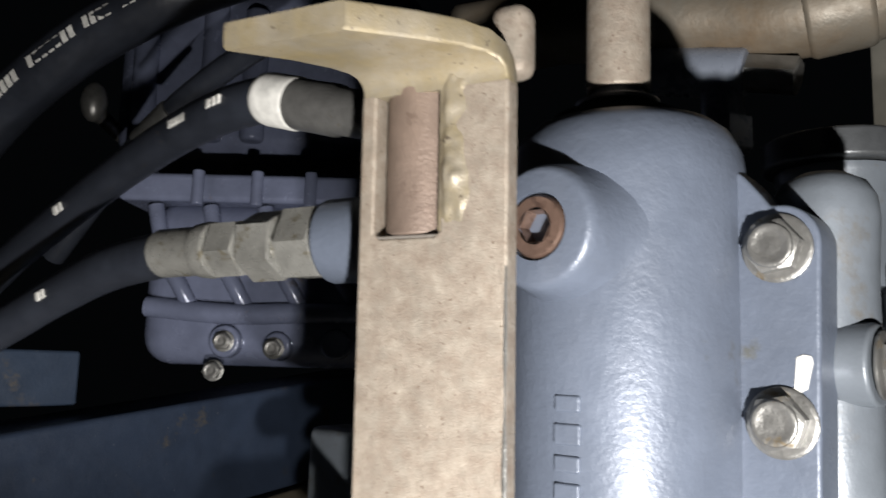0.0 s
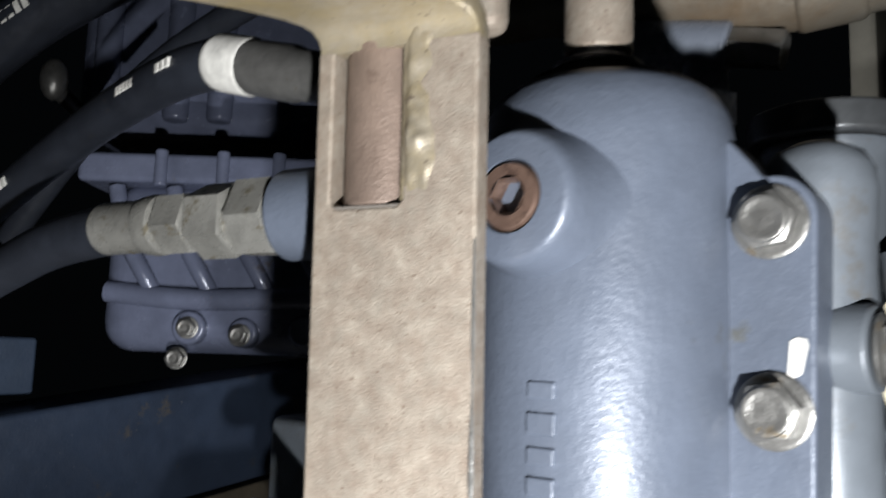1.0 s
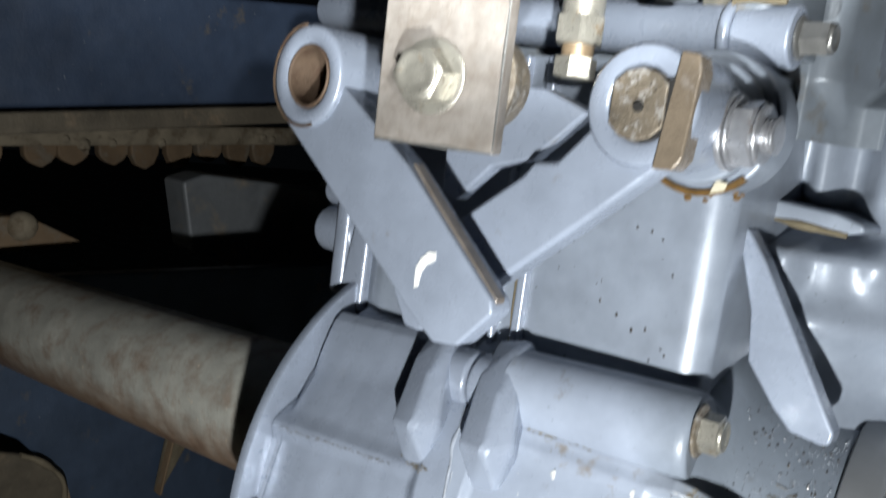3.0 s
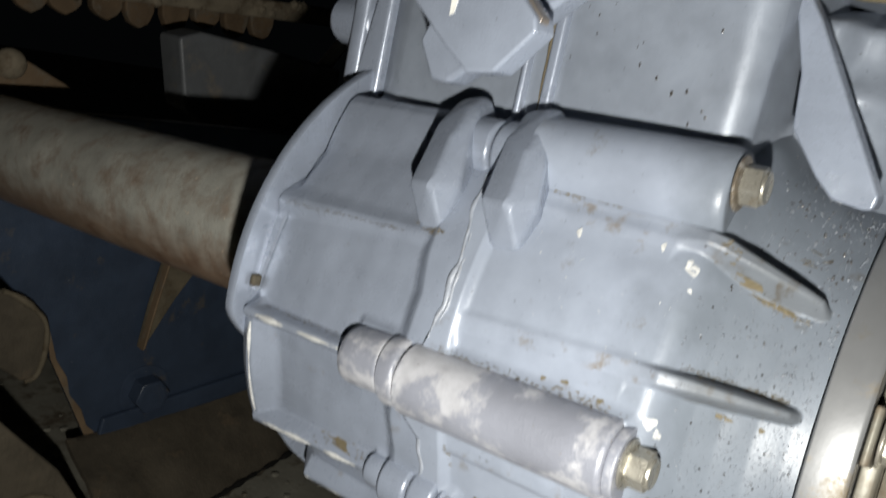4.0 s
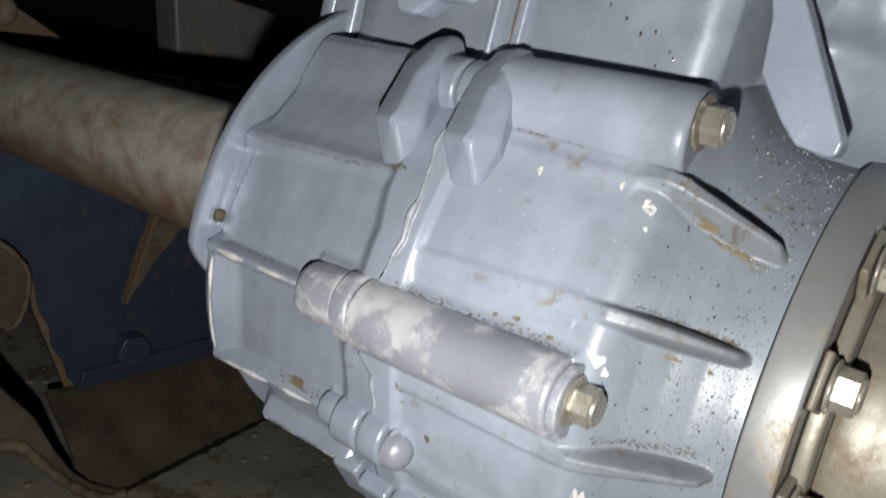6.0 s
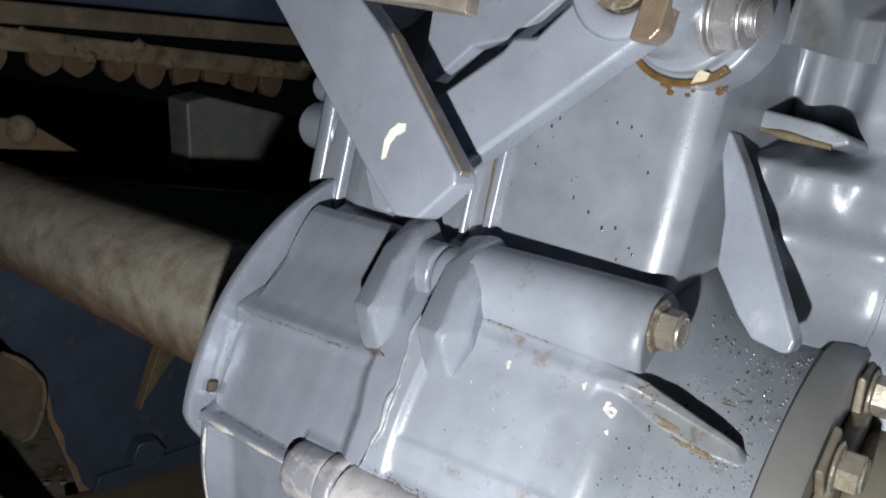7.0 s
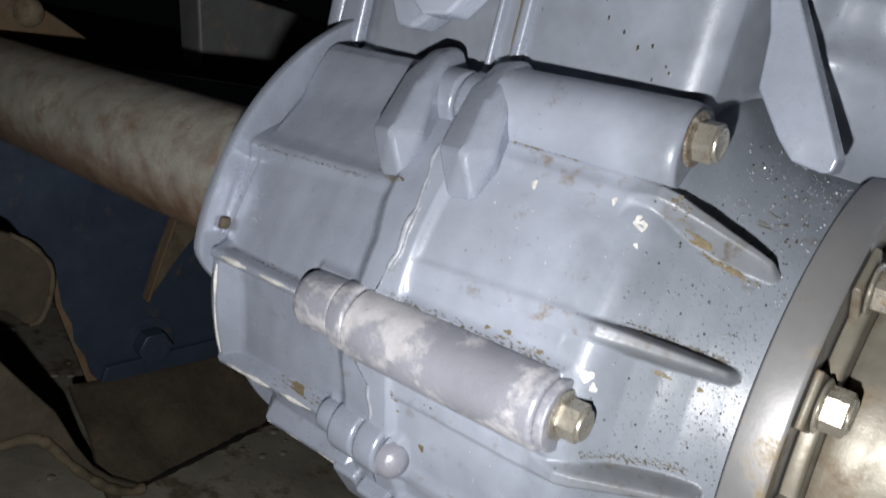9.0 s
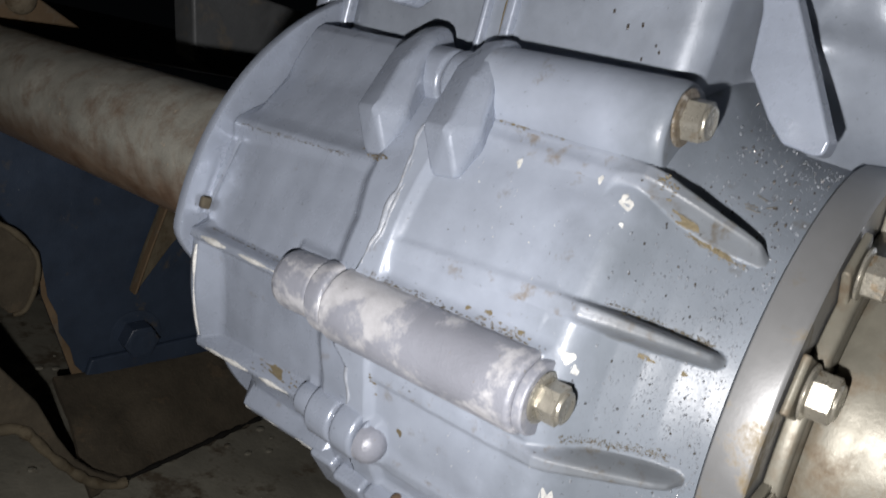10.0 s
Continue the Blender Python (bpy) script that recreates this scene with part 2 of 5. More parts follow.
def part(name, bm, material, parent, label="", local=False, angle=38, kind=""):
    """Links bm as one mesh under a thing or part; places are the world's unless local."""
    top = SPOTS[parent.name]
    if not local:
        bm.transform(top.inverted())
    bmesh.ops.recalc_face_normals(bm, faces=bm.faces)
    me = bpy.data.meshes.new(name)
    bm.to_mesh(me)
    bm.free()
    me.materials.append(material)
    finish(me, angle)
    ob = new(name, me)
    ob.parent = parent
    SPOTS[ob.name] = top.copy()
    return tagged(ob, label, kind=kind)


def solo(name, bm, material, label, category, kind="", group="", angle=38):
    bmesh.ops.recalc_face_normals(bm, faces=bm.faces)
    c = sum((v.co for v in bm.verts), Vector()) / max(1, len(bm.verts))
    bm.transform(Matrix.Translation(-c))
    me = bpy.data.meshes.new(name)
    bm.to_mesh(me)
    bm.free()
    me.materials.append(material)
    finish(me, angle)
    ob = new(name, me)
    ob.location = c
    SPOTS[ob.name] = Matrix.Translation(c)
    return tagged(ob, label, category, group, kind)


def BM():
    return bmesh.new()


def rbox(bm, lo, hi, r=0.002, m=None, seg=2):
    lo, hi = Vector(lo), Vector(hi)
    out = bmesh.ops.create_cube(bm, size=1.0)["verts"]
    bmesh.ops.transform(bm, verts=out, matrix=Matrix.Translation((lo + hi) / 2) @ Matrix.Diagonal((*(hi - lo), 1)))
    if r > 0:
        es = list({e for v in out for e in v.link_edges})
        res = bmesh.ops.bevel(bm, geom=es, offset=r, segments=seg, affect="EDGES", profile=0.5)
        out = list({v for f in res["faces"] for v in f.verts} | {v for v in out if v.is_valid})
    if m is not None:
        bmesh.ops.transform(bm, verts=out, matrix=m)
    return bm


def frame_to(p0, p1):
    d = Vector(p1) - Vector(p0)
    return Matrix.Translation(p0) @ d.to_track_quat("Z", "Y").to_matrix().to_4x4(), d.length


def revolve(bm, prof, m, seg=48, closed=True):
    """prof: rows of (along z, radius); ends are capped."""
    rings = []
    for z, r in prof:
        rings.append([bm.verts.new(m @ Vector((r * math.cos(2 * math.pi * k / seg), r * math.sin(2 * math.pi * k / seg), z))) for k in range(seg)])
    for a, b in zip(rings, rings[1:]):
        for k in range(seg):
            bm.faces.new((a[k], a[(k + 1) % seg], b[(k + 1) % seg], b[k]))
    if closed:
        bm.faces.new(rings[0][::-1])
        bm.faces.new(rings[-1])
    return bm


def rod(bm, p0, p1, r, bev=0.001, seg=36, r1=None):
    m, n = frame_to(p0, p1)
    q = r if r1 is None else r1
    return revolve(bm, [(0, r - bev), (bev * 0.3, r - bev * 0.3), (bev, r), (n - bev, q), (n - bev * 0.3, q - bev * 0.3), (n, q - bev)], m, seg)


def pipe(bm, p0, p1, r, inner, bev=0.0012, seg=40):
    m, n = frame_to(p0, p1)
    prof = [(bev, inner), (0, inner + bev), (0, r - bev), (bev, r), (n - bev, r), (n, r - bev), (n, inner + bev), (n - bev, inner), (bev, inner)]
    return revolve(bm, prof, m, seg, closed=False)


def prism(bm, pts, depth, m, bev=0.0015, seg=2):
    """A polygon in local x, y, drawn out along local z."""
    vs = [bm.verts.new((x, y, 0)) for x, y in pts]
    f = bm.faces.new(vs)
    if f.normal.z > 0 or sum(a[0] * b[1] - b[0] * a[1] for a, b in zip(pts, pts[1:] + pts[:1])) > 0:
        f.normal_flip()
    res = bmesh.ops.extrude_face_region(bm, geom=[f])
    top = [v for v in res["geom"] if isinstance(v, bmesh.types.BMVert)]
    bmesh.ops.translate(bm, verts=top, vec=(0, 0, depth))
    allv = vs + top
    if bev > 0:
        es = list({e for v in allv for e in v.link_edges})
        r2 = bmesh.ops.bevel(bm, geom=es, offset=bev, segments=seg, affect="EDGES", profile=0.5, clamp_overlap=True)
        allv = list({v for f2 in r2["faces"] for v in f2.verts} | {v for v in allv if v.is_valid})
    bmesh.ops.transform(bm, verts=allv, matrix=m)
    return bm


def arc(cx, cy, r, a0, a1, n=10):
    return [(cx + r * math.cos(radians(a0 + (a1 - a0) * k / n)), cy + r * math.sin(radians(a0 + (a1 - a0) * k / n))) for k in range(n + 1)]


# local x -> world x, local y -> world z, local z -> world +y (away)
def xz(y):
    return Matrix(((1, 0, 0, 0), (0, 0, 1, y), (0, 1, 0, 0), (0, 0, 0, 1)))


def xy(z):
    return Matrix.Translation((0, 0, z))


def yz(x):
    return Matrix(((0, 0, 1, x), (1, 0, 0, 0), (0, 1, 0, 0), (0, 0, 0, 1)))


def hexprism(bm, p0, p1, af, chamfer=0.0012, turn=0.0):
    m, n = frame_to(p0, p1)
    m = m @ pose(0, 0, 0, 0, 0, turn)
    r = af / math.sqrt(3)
    return revolve(bm, [(0, r), (n - chamfer, r), (n - chamfer * 0.3, r - chamfer * 1.0), (n, r - chamfer * 2.2)], m, 6)


def bolt(parent, base, way, af=0.014, head=0.008, washer=0.0105, material=None, name="bolt", label="", dish=True, turn=10.0, local=False, face=None):
    """A flanged hexagon bolt: washer face and head, as one part."""
    base, way = Vector(base), Vector(way).normalized()
    bm = BM()
    m, _ = frame_to(base, base + way)
    hexprism(bm, base + way * 0.0015, base + way * (0.0015 + head), af, turn=turn)
    if dish:
        t0 = 0.0015 + head
        revolve(bm, [(t0 - 0.0012, af * 0.47), (t0 + 0.0003, af * 0.455), (t0 + 0.0007, af * 0.42), (t0 + 0.0006, af * 0.34), (t0 + 0.0001, af * 0.29), (t0 + 0.0001, af * 0.16), (t0 + 0.0004, af * 0.10)], m, 24)
    ob = part(name, bm, material or ZINC, parent, label, local=local)
    bm = BM()
    revolve(bm, [(0, washer - 0.0006), (0.0006, washer), (0.0014, washer), (0.0024, washer * 0.86)], m, 36)
    part("washer_face", bm, face or material or ZINC, ob, local=local)
    return ob


def sweep(bm, pts, r, seg=20, caps=True, sub=8, wob=0.0):
    """A round hose through points."""
    P = [Vector(p) for p in pts]
    line = []
    for k in range(len(P) - 1):
        a, b, c, d = P[max(k - 1, 0)], P[k], P[k + 1], P[min(k + 2, len(P) - 1)]
        for j in range(sub):
            t = j / sub
            line.append(0.5 * ((2 * b) + (c - a) * t + (2 * a - 5 * b + 4 * c - d) * t * t + (3 * b - a - 3 * c + d) * t ** 3))
    line.append(P[-1])
    side, rings = None, []
    for k, p in enumerate(line):
        t = (line[min(k + 1, len(line) - 1)] - line[max(k - 1, 0)]).normalized()
        side = (side - t * side.dot(t)).normalized() if side is not None else t.orthogonal().normalized()
        up = t.cross(side)
        q = r * (1 + wob * noise.noise(p * 60))
        rings.append([bm.verts.new(p + q * (side * math.cos(2 * math.pi * i / seg) + up * math.sin(2 * math.pi * i / seg))) for i in range(seg)])
    for a, b in zip(rings, rings[1:]):
        for i in range(seg):
            bm.faces.new((a[i], a[(i + 1) % seg], b[(i + 1) % seg], b[i]))
    if caps:
        bm.faces.new(rings[0][::-1]), bm.faces.new(rings[-1])
    return bm


# ---- gear case: axis along the tractor, split by a seam ----
AX = Vector((0.993, 0.085, 0.04)).normalized()
UP = (Vector((0, 0, 1)) - AX * AX.z).normalized()
IN = UP.cross(AX)
CASE = Matrix(((AX.x, IN.x, UP.x, -0.19), (AX.y, IN.y, UP.y, 0.392), (AX.z, IN.z, UP.z, 0.492), (0, 0, 0, 1)))
LONG = yz(0)


def spoke(deg, c=0.0):
    """local x along the axis, y outwards at the angle, z round it"""
    s, k = math.sin(radians(deg)), math.cos(radians(deg))
    return Matrix(((1, 0, 0, 0), (0, -k, s, s * c), (0, s, k, k * c), (0, 0, 0, 1)))


def at(s, r, deg):
    return Vector((s, -r * math.cos(radians(deg)), r * math.sin(radians(deg))))


def loft(bm, rows, radius, seg=180):
    rings = [[bm.verts.new(at(s, radius(s, r, 360.0 * k / seg), 360.0 * k / seg)) for k in range(seg)] for s, r in rows]
    for a, b in zip(rings, rings[1:]):
        for k in range(seg):
            bm.faces.new((a[k], a[(k + 1) % seg], b[(k + 1) % seg], b[k]))
    bm.faces.new(rings[0][::-1]), bm.faces.new(rings[-1])
    return bm


RIDGES = (-80, -38, -25, 1, 27, 55, 90, 130, 180, 230, 280)


def smooth_max(a, b, k):
    h = np.maximum(k - np.abs(a - b), 0) / k
    return np.maximum(a, b) + h * h * k / 4


def seam(deg):
    """The joint of the two halves wanders as it passes the bosses."""
    return np.interp(deg, (-60, -23, -15, -10, -7, 3, 8, 14, 26, 34, 45, 60, 95, 280), (-0.006, -0.006, -0.001, -0.004, -0.013, -0.0125, -0.009, -0.0045, -0.005, -0.0105, -0.014, -0.018, -0.018, -0.006))


def panels(deg):
    out = np.ones_like(deg)
    for a, b in zip(RIDGES, RIDGES[1:]):
        mid, half = (a + b) / 2, (b - a) / 2
        flat = math.cos(radians(half)) / np.cos(np.radians(np.clip(deg - mid, -half, half)))
        w = 0.72 if half < 16 else 0.25
        out = np.where((deg >= a) & (deg <= b), 1 - w + w * flat, out)
    return out


def ridge(S, A, deg, width, top, up, down, s0, s1, end=3.0, soft=0.0010):
    """A cast rib along the axis: rounded top, its own draft on either side and at its ends."""
    d = 0.147 * np.radians(A - deg)
    e = np.maximum(np.abs(d) - width, 0)
    slope = np.where(d > 0, up, down)
    off = np.maximum(np.maximum(s0 - S, S - s1), 0)
    return top - slope * e * e / (e + soft) - end * off * off / (off + 0.0008)


def skirt(S, A, deg, rho, s0, s1, f):
    """The cast fillet round the foot of a boss."""
    d = np.maximum(np.abs(0.147 * np.radians(A - deg)) - rho, 0)
    off = np.maximum(np.maximum(s0 - S, S - s1), 0)
    return 0.55 * f * (1 - np.clip(np.hypot(d, off) / f, 0, 1)) ** 2


def joined(layers, fillet):
    """Smooth union of height fields, and which of the named ones stands out where."""
    R, who = layers[0][1].copy(), np.zeros(layers[0][1].shape, int)
    for k, (name, F, f) in enumerate(layers[1:], 1):
        if name:
            who[F > R + 0.0005] = k
        R = smooth_max(R, F, f or fillet)
    return R, who


def skinned(owner, P, out, who, names, materials):
    """Builds a grid of places as several meshes that share one smooth skin."""
    nrm = np.cross(np.gradient(P, axis=0), np.gradient(P, axis=1))
    nrm /= np.linalg.norm(nrm, axis=-1, keepdims=True) + 1e-12
    nrm *= np.where((nrm * out).sum(-1) < 0, -1, 1)[..., None]
    n, m = who.shape
    i, j = np.meshgrid(np.arange(n - 1), np.arange(m - 1), indexing="ij")
    quads = np.stack([i * m + j, i * m + j + 1, (i + 1) * m + j + 1, (i + 1) * m + j], -1).reshape(-1, 4)
    face_owner = np.max([who[:-1, :-1], who[1:, :-1], who[:-1, 1:], who[1:, 1:]], axis=0).reshape(-1)
    P, nrm = P.reshape(-1, 3), nrm.reshape(-1, 3)
    for k, name in enumerate(names):
        q = quads[face_owner == k]
        if not name or not len(q):
            continue
        used, back = np.unique(q, return_inverse=True)
        back = back.reshape(-1, 4)
        me = bpy.data.meshes.new(name)
        me.from_pydata(P[used].tolist(), [], back.tolist())
        me.materials.append(materials[min(k, len(materials) - 1)])
        me.polygons.foreach_set("use_smooth", [True] * len(me.polygons))
        me.update()
        if me.polygons[0].normal.dot(Vector(nrm[used[back[0][0]]])) < 0:
            me.flip_normals()
        me.normals_split_custom_set_from_vertices(nrm[used].tolist())
        ob = new(name, me)
        ob.parent = owner
        SPOTS[ob.name] = SPOTS[owner.name].copy()


def casting(owner, S, A, layers, materials, fillet=0.0022):
    """A field of radii round the case's axis."""
    R, who = joined(layers, fillet)
    R += 0.00012 * np.sin(S * 310 + A * 0.21) * np.sin(A * 0.33 - S * 95)
    rad = np.radians(A)
    P = np.stack([S, -R * np.cos(rad), R * np.sin(rad)], -1)
    skinned(owner, P, np.stack([np.zeros_like(S), -np.cos(rad), np.sin(rad)], -1), who, [a[0] for a in layers], materials)
    return R


def relief(owner, X, Z, layers, materials, fillet=0.003):
    """A field of depths over a plane, standing out towards the near side."""
    D, who = joined(layers, fillet)
    at0 = SPOTS[owner.name].translation
    P = np.stack([X - at0.x, -D - at0.y, Z - at0.z], -1)
    skinned(owner, P, np.stack([0 * X, -np.ones_like(X), 0 * X], -1), who, [a[0] for a in layers], materials)


def slab(X, Z, x0, x1, z0, z1, y, slope=3.0, soft=0.0012):
    """A flat raised block with drafted sides, its face at depth y."""
    e = np.hypot(np.maximum(np.maximum(x0 - X, X - x1), 0), np.maximum(np.maximum(z0 - Z, Z - z1), 0))
    return -y - slope * e * e / (e + soft)


def post(X, Z, x, r, z0, z1, y, slope=3.0):
    """A round upright column whose nearest line lies at depth y."""
    d = np.abs(X - x) / r
    off = np.maximum(np.maximum(z0 - Z, Z - z1), 0)
    return -y - r * (1 - np.sqrt(np.maximum(1 - np.minimum(d, 0.985) ** 2, 0))) - 4.0 * r * np.maximum(d - 0.985, 0) - slope * off * off / (off + 0.0015)


gear_case = thing("gear_case", m=CASE, label="grey painted cast iron gear case with ribs, oily and dirt speckled", category="gear case")
ANGLES = np.concatenate([np.arange(-80, 98, 0.36), np.arange(98, 280.1, 2.0)])
# front half: drum, rounded shoulder and cone down to the ring
PROFILE = ((-0.03, 0.1462), (0.0, 0.1466), (0.05, 0.1468), (0.090, 0.1468), (0.0945, 0.1466), (0.0970, 0.1460), (0.0990, 0.1450), (0.1010, 0.1435), (0.1030, 0.1416), (0.107, 0.1372), (0.112, 0.1322), (0.122, 0.1255), (0.134, 0.1195), (0.146, 0.1158), (0.1525, 0.1145), (0.16, 0.1145))


def skin(s):
    return np.interp(s, [p[0] for p in PROFILE], [p[1] for p in PROFILE])


U, A = np.meshgrid(np.linspace(0, 1, 205), ANGLES, indexing="ij")
LO = seam(A) + 0.0005
S = LO + U * (0.1525 - LO)
base = skin(S)
base = base + skirt(S, A, 1, 0.0168, -0.03, 0.0925, 0.0060) + skirt(S, A, 49, 0.0212, 0.012, 0.101, 0.0070) + skirt(S, A, -23.5, 0.011, -0.02, 0.016, 0.006) + skirt(S, A, -42, 0.016, 0.0, 0.096, 0.005)
right = np.interp(A, (-40, -12, -5, 5, 12, 30), (0.0085, 0.0085, 0.006, 0.004, 0.0025, 0.0022))
off = np.maximum(S - right, 0)
band = 0.1503 - 1.5 * off * off / (off + 0.0016)
far = np.clip((S - 0.086) / 0.012, 0, 1)


def fin(deg, width, low, tall, up, down, tip=0.1455):
    top = np.interp(S, (0.0, 0.086, 0.093, 0.099, 0.106, tip - 0.006, tip, tip + 0.003), (low, low, 0.5 * (low + tall), tall, tall - 0.0022, 0.1285, 0.1235, 0.117))
    return ridge(S, A, deg, width * (0.72 - 0.40 * np.clip((S - 0.100) / 0.045, 0, 1)), top, up + (7.0 - up) * far, down + (5.0 - down) * far, 0.0, tip - 0.002, 4.0, 0.0022)


layers = [("front_half", base, 0), ("", band, 0.003),
          ("fin", fin(39.2 - 14 * np.maximum(S - 0.1, 0), 0.0040, 0.1494, 0.1515, 2.0, 0.55), 0.0035),
          ("fin", fin(13.4 + 22 * S, 0.0036, 0.1474, 0.1496, 1.2, 0.35, 0.147), 0.0030),
          ("fin", fin(-9.0 + 16 * np.maximum(S - 0.08, 0), 0.0036, 0.1479, 0.1500, 0.35, 2.2, 0.147), 0.0030),
          ("fin", fin(-28.6 + 18 * np.maximum(S - 0.03, 0), 0.0038, 0.1485, 0.1512, 0.5, 2.2, 0.146), 0.0030)]
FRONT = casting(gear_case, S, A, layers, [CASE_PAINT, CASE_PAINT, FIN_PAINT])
# rear half: flat panels between ribs, cut back below
U, A = np.meshgrid(np.linspace(0, 1, 190), ANGLES, indexing="ij")
HI = seam(A) - 0.0005
S = -0.1325 + U * (HI + 0.1325)
tied = np.clip((A - 2.5) / 1.2, 0, 1) * np.clip((26.6 - A) / 1.2, 0, 1)
body = np.interp(S, (-0.124, -0.118, -0.06, -0.018), (0.1432, 0.1434, 0.1450, 0.1458))
base = (body - (1 - tied) * np.interp(S, (-0.1325, -0.1295, -0.1285, -0.1275, -0.1262, -0.124), (0.020, 0.0120, 0.0050, 0.0024, 0.0010, 0.0)) - tied * 0.0009 * np.exp(-((S + 0.1272 - 0.00022 * (A - 15)) / 0.0008) ** 2)) * panels(A)
under = np.clip((-27.0 - A) / 2.0, 0, 1)
base = base - under * (0.0015 + 0.017 * np.clip((-0.0925 - S) / 0.004, 0, 1))
base = base + skirt(S, A, 1, 0.0150, -0.050, 0.0, 0.005) + skirt(S, A, 49, 0.018, -0.040, 0.0, 0.005) + skirt(S, A, -23.5, 0.0095, -0.034, 0.0, 0.004)
left = np.interp(A, (-40, -20, -15, -8, 8, 16, 23, 40), (-0.020, -0.019, -0.0175, -0.021, -0.0185, -0.0172, -0.0215, -0.026))
off = np.maximum(left - S, 0)
band = 0.1500 - 1.0 * off * off / (off + 0.0030)
lip_low = 0.1490 - 0.55 * np.maximum(np.abs(S + 0.1245) - 0.0020, 0) - 1.2 * np.maximum(np.maximum(A - 1, -25.5 - A), 0) * 0.0026
layers = [("rear_half", base, 0), ("", band, 0.0025), ("end_lip", lip_low, 0.0016), 
          ("rib", ridge(S, A, 54.6 + 12 * (S + 0.1), 0.0030, 0.1505, 1.5, 0.38, -0.1275, -0.035), 0.003),
          ("rib", ridge(S, A, 26.2 + 14 * (S + 0.08), 0.0010, 0.1464 + 0.010 * np.maximum(S + 0.08, 0), 0.6, 0.9, -0.1315, -0.020, 3.0, 0.0016), 0.0020),
          ("rib", ridge(S, A, 0.4 + 4 * (S + 0.1), 0.0017, 0.1512, 3.0, 3.0, -0.1282, -0.045), 0.0016),
          ("rib", ridge(S, A, -24.9 + 22 * (S + 0.11), 0.0016, 0.1512, 2.4, 3.2, -0.1250, -0.026, 1.2), 0.0016),
          ("rib", ridge(S, A, -37.4 + 4 * (S + 0.06), 0.0018, 0.1520, 2.0, 3.0, -0.094, -0.030, 1.5), 0.0018)]
REAR = casting(gear_case, S, A, layers, [PAINT])


def surface(s, deg):
    """The radius of the cast skin at a place along and round the axis."""
    j = int(np.clip(round((deg + 80) / 0.36), 0, 493))
    mid = float(seam(deg))
    u = (s - mid) / (0.1525 - mid) if s > mid else (s + 0.1325) / (mid + 0.1325)
    field = FRONT if s > mid else REAR
    return float(field[int(np.clip(round(u * (len(field) - 1)), 0, len(field) - 1)), j])


# end walls of the two halves, and their faces at the joint
for s0, s1, r in ((-0.1295, -0.1268, 0.1375), (0.1495, 0.1523, 0.1138), (-0.03, 0.012, 0.1425)):
    bm = BM()
    revolve(bm, [(s0, 0.09), (s0, r), (s1, r), (s1, 0.09)], LONG, 120)
    part("inner_wall", bm, DULL_PAINT if r > 0.14 else PAINT, gear_case, local=True)


# end flange of the rear half, lying against the tube's collar
def cut_flange(s, r, deg):
    """full round above, cut back below the middle rib"""
    d = deg if deg < 280 else deg - 360
    k = min(1.0, max(0.0, (d + 13) / 14.0))
    k = k * k * (3 - 2 * k)
    return r if 1 < d < 110 else r - (1 - k) * 0.021 if d < 2 else r


bm = BM()
loft(bm, [(-0.140, 0.100), (-0.140, 0.1530), (-0.139, 0.1550), (-0.135, 0.1560), (-0.133, 0.1550), (-0.1325, 0.152), (-0.1325, 0.100)], cut_flange, 240)
part("end_flange", bm, PAINT, gear_case, local=True)
def lug(s0, wide=1.0):
    """A cast lug beside the joint with a crease down its face and a pointed foot."""
    bm = BM()
    for s, r, deg in ((-0.0008, 0.1630, 33.4), (-0.0065, 0.1640, 46), (-0.0110, 0.1600, 55.5), (0.0158, 0.1665, 33.0), (0.0112, 0.1685, 43), (0.0062, 0.1680, 52.5), (0.0035, 0.1625, 56.5), (0.0200, 0.1480, 28.0), (0.0060, 0.1470, 27.4),
                      (0.0250, 0.1575, 36.4), (0.0205, 0.1635, 43), (0.0140, 0.1660, 50), (0.0095, 0.1615, 56.5), (0.0, 0.138, 33), (-0.011, 0.138, 57), (0.0225, 0.138, 34), (0.011, 0.138, 57)):
        bm.verts.new(at(s * wide + s0, r, deg))
    bmesh.ops.convex_hull(bm, input=bm.verts)
    bmesh.ops.dissolve_limit(bm, angle_limit=radians(4), verts=bm.verts, edges=bm.edges)
    bmesh.ops.bevel(bm, geom=[e for e in bm.edges if e.calc_face_angle(0) > radians(12)], offset=0.0021, segments=4, affect="EDGES", profile=0.5)
    part("lug", bm, PAINT, gear_case, local=True, angle=16)


lug(-0.0415, 0.92)
lug(0.0)
bm = BM()
rod(bm, at(-0.036, 0.1485, 48), at(-0.0150, 0.1485, 48), 0.0155, 0.0025, 40)
rod(bm, at(-0.0140, 0.1485, 48), at(0.005, 0.1485, 48), 0.0155, 0.0025, 40)
part("lug_bridge", bm, PAINT, gear_case, local=True)
bm = BM()
mm, _ = frame_to(at(0.008, 0.1475, 49), at(0.102, 0.1475, 49))
revolve(bm, [(0, 0.0205), (0.016, 0.0208), (0.060, 0.0216), (0.088, 0.0218), (0.0915, 0.0212), (0.0932, 0.0200), (0.0940, 0.0185)], mm, 64)
part("bolt_boss", bm, CASE_PAINT, gear_case, local=True)
bolt(gear_case, at(0.102, 0.158, 48.5), (1, 0, 0), 0.0155, 0.0095, 0.0118, ZINC, "case_bolt", "rust stained hexagon bolt", local=True, face=RUSTY_SHAFT)
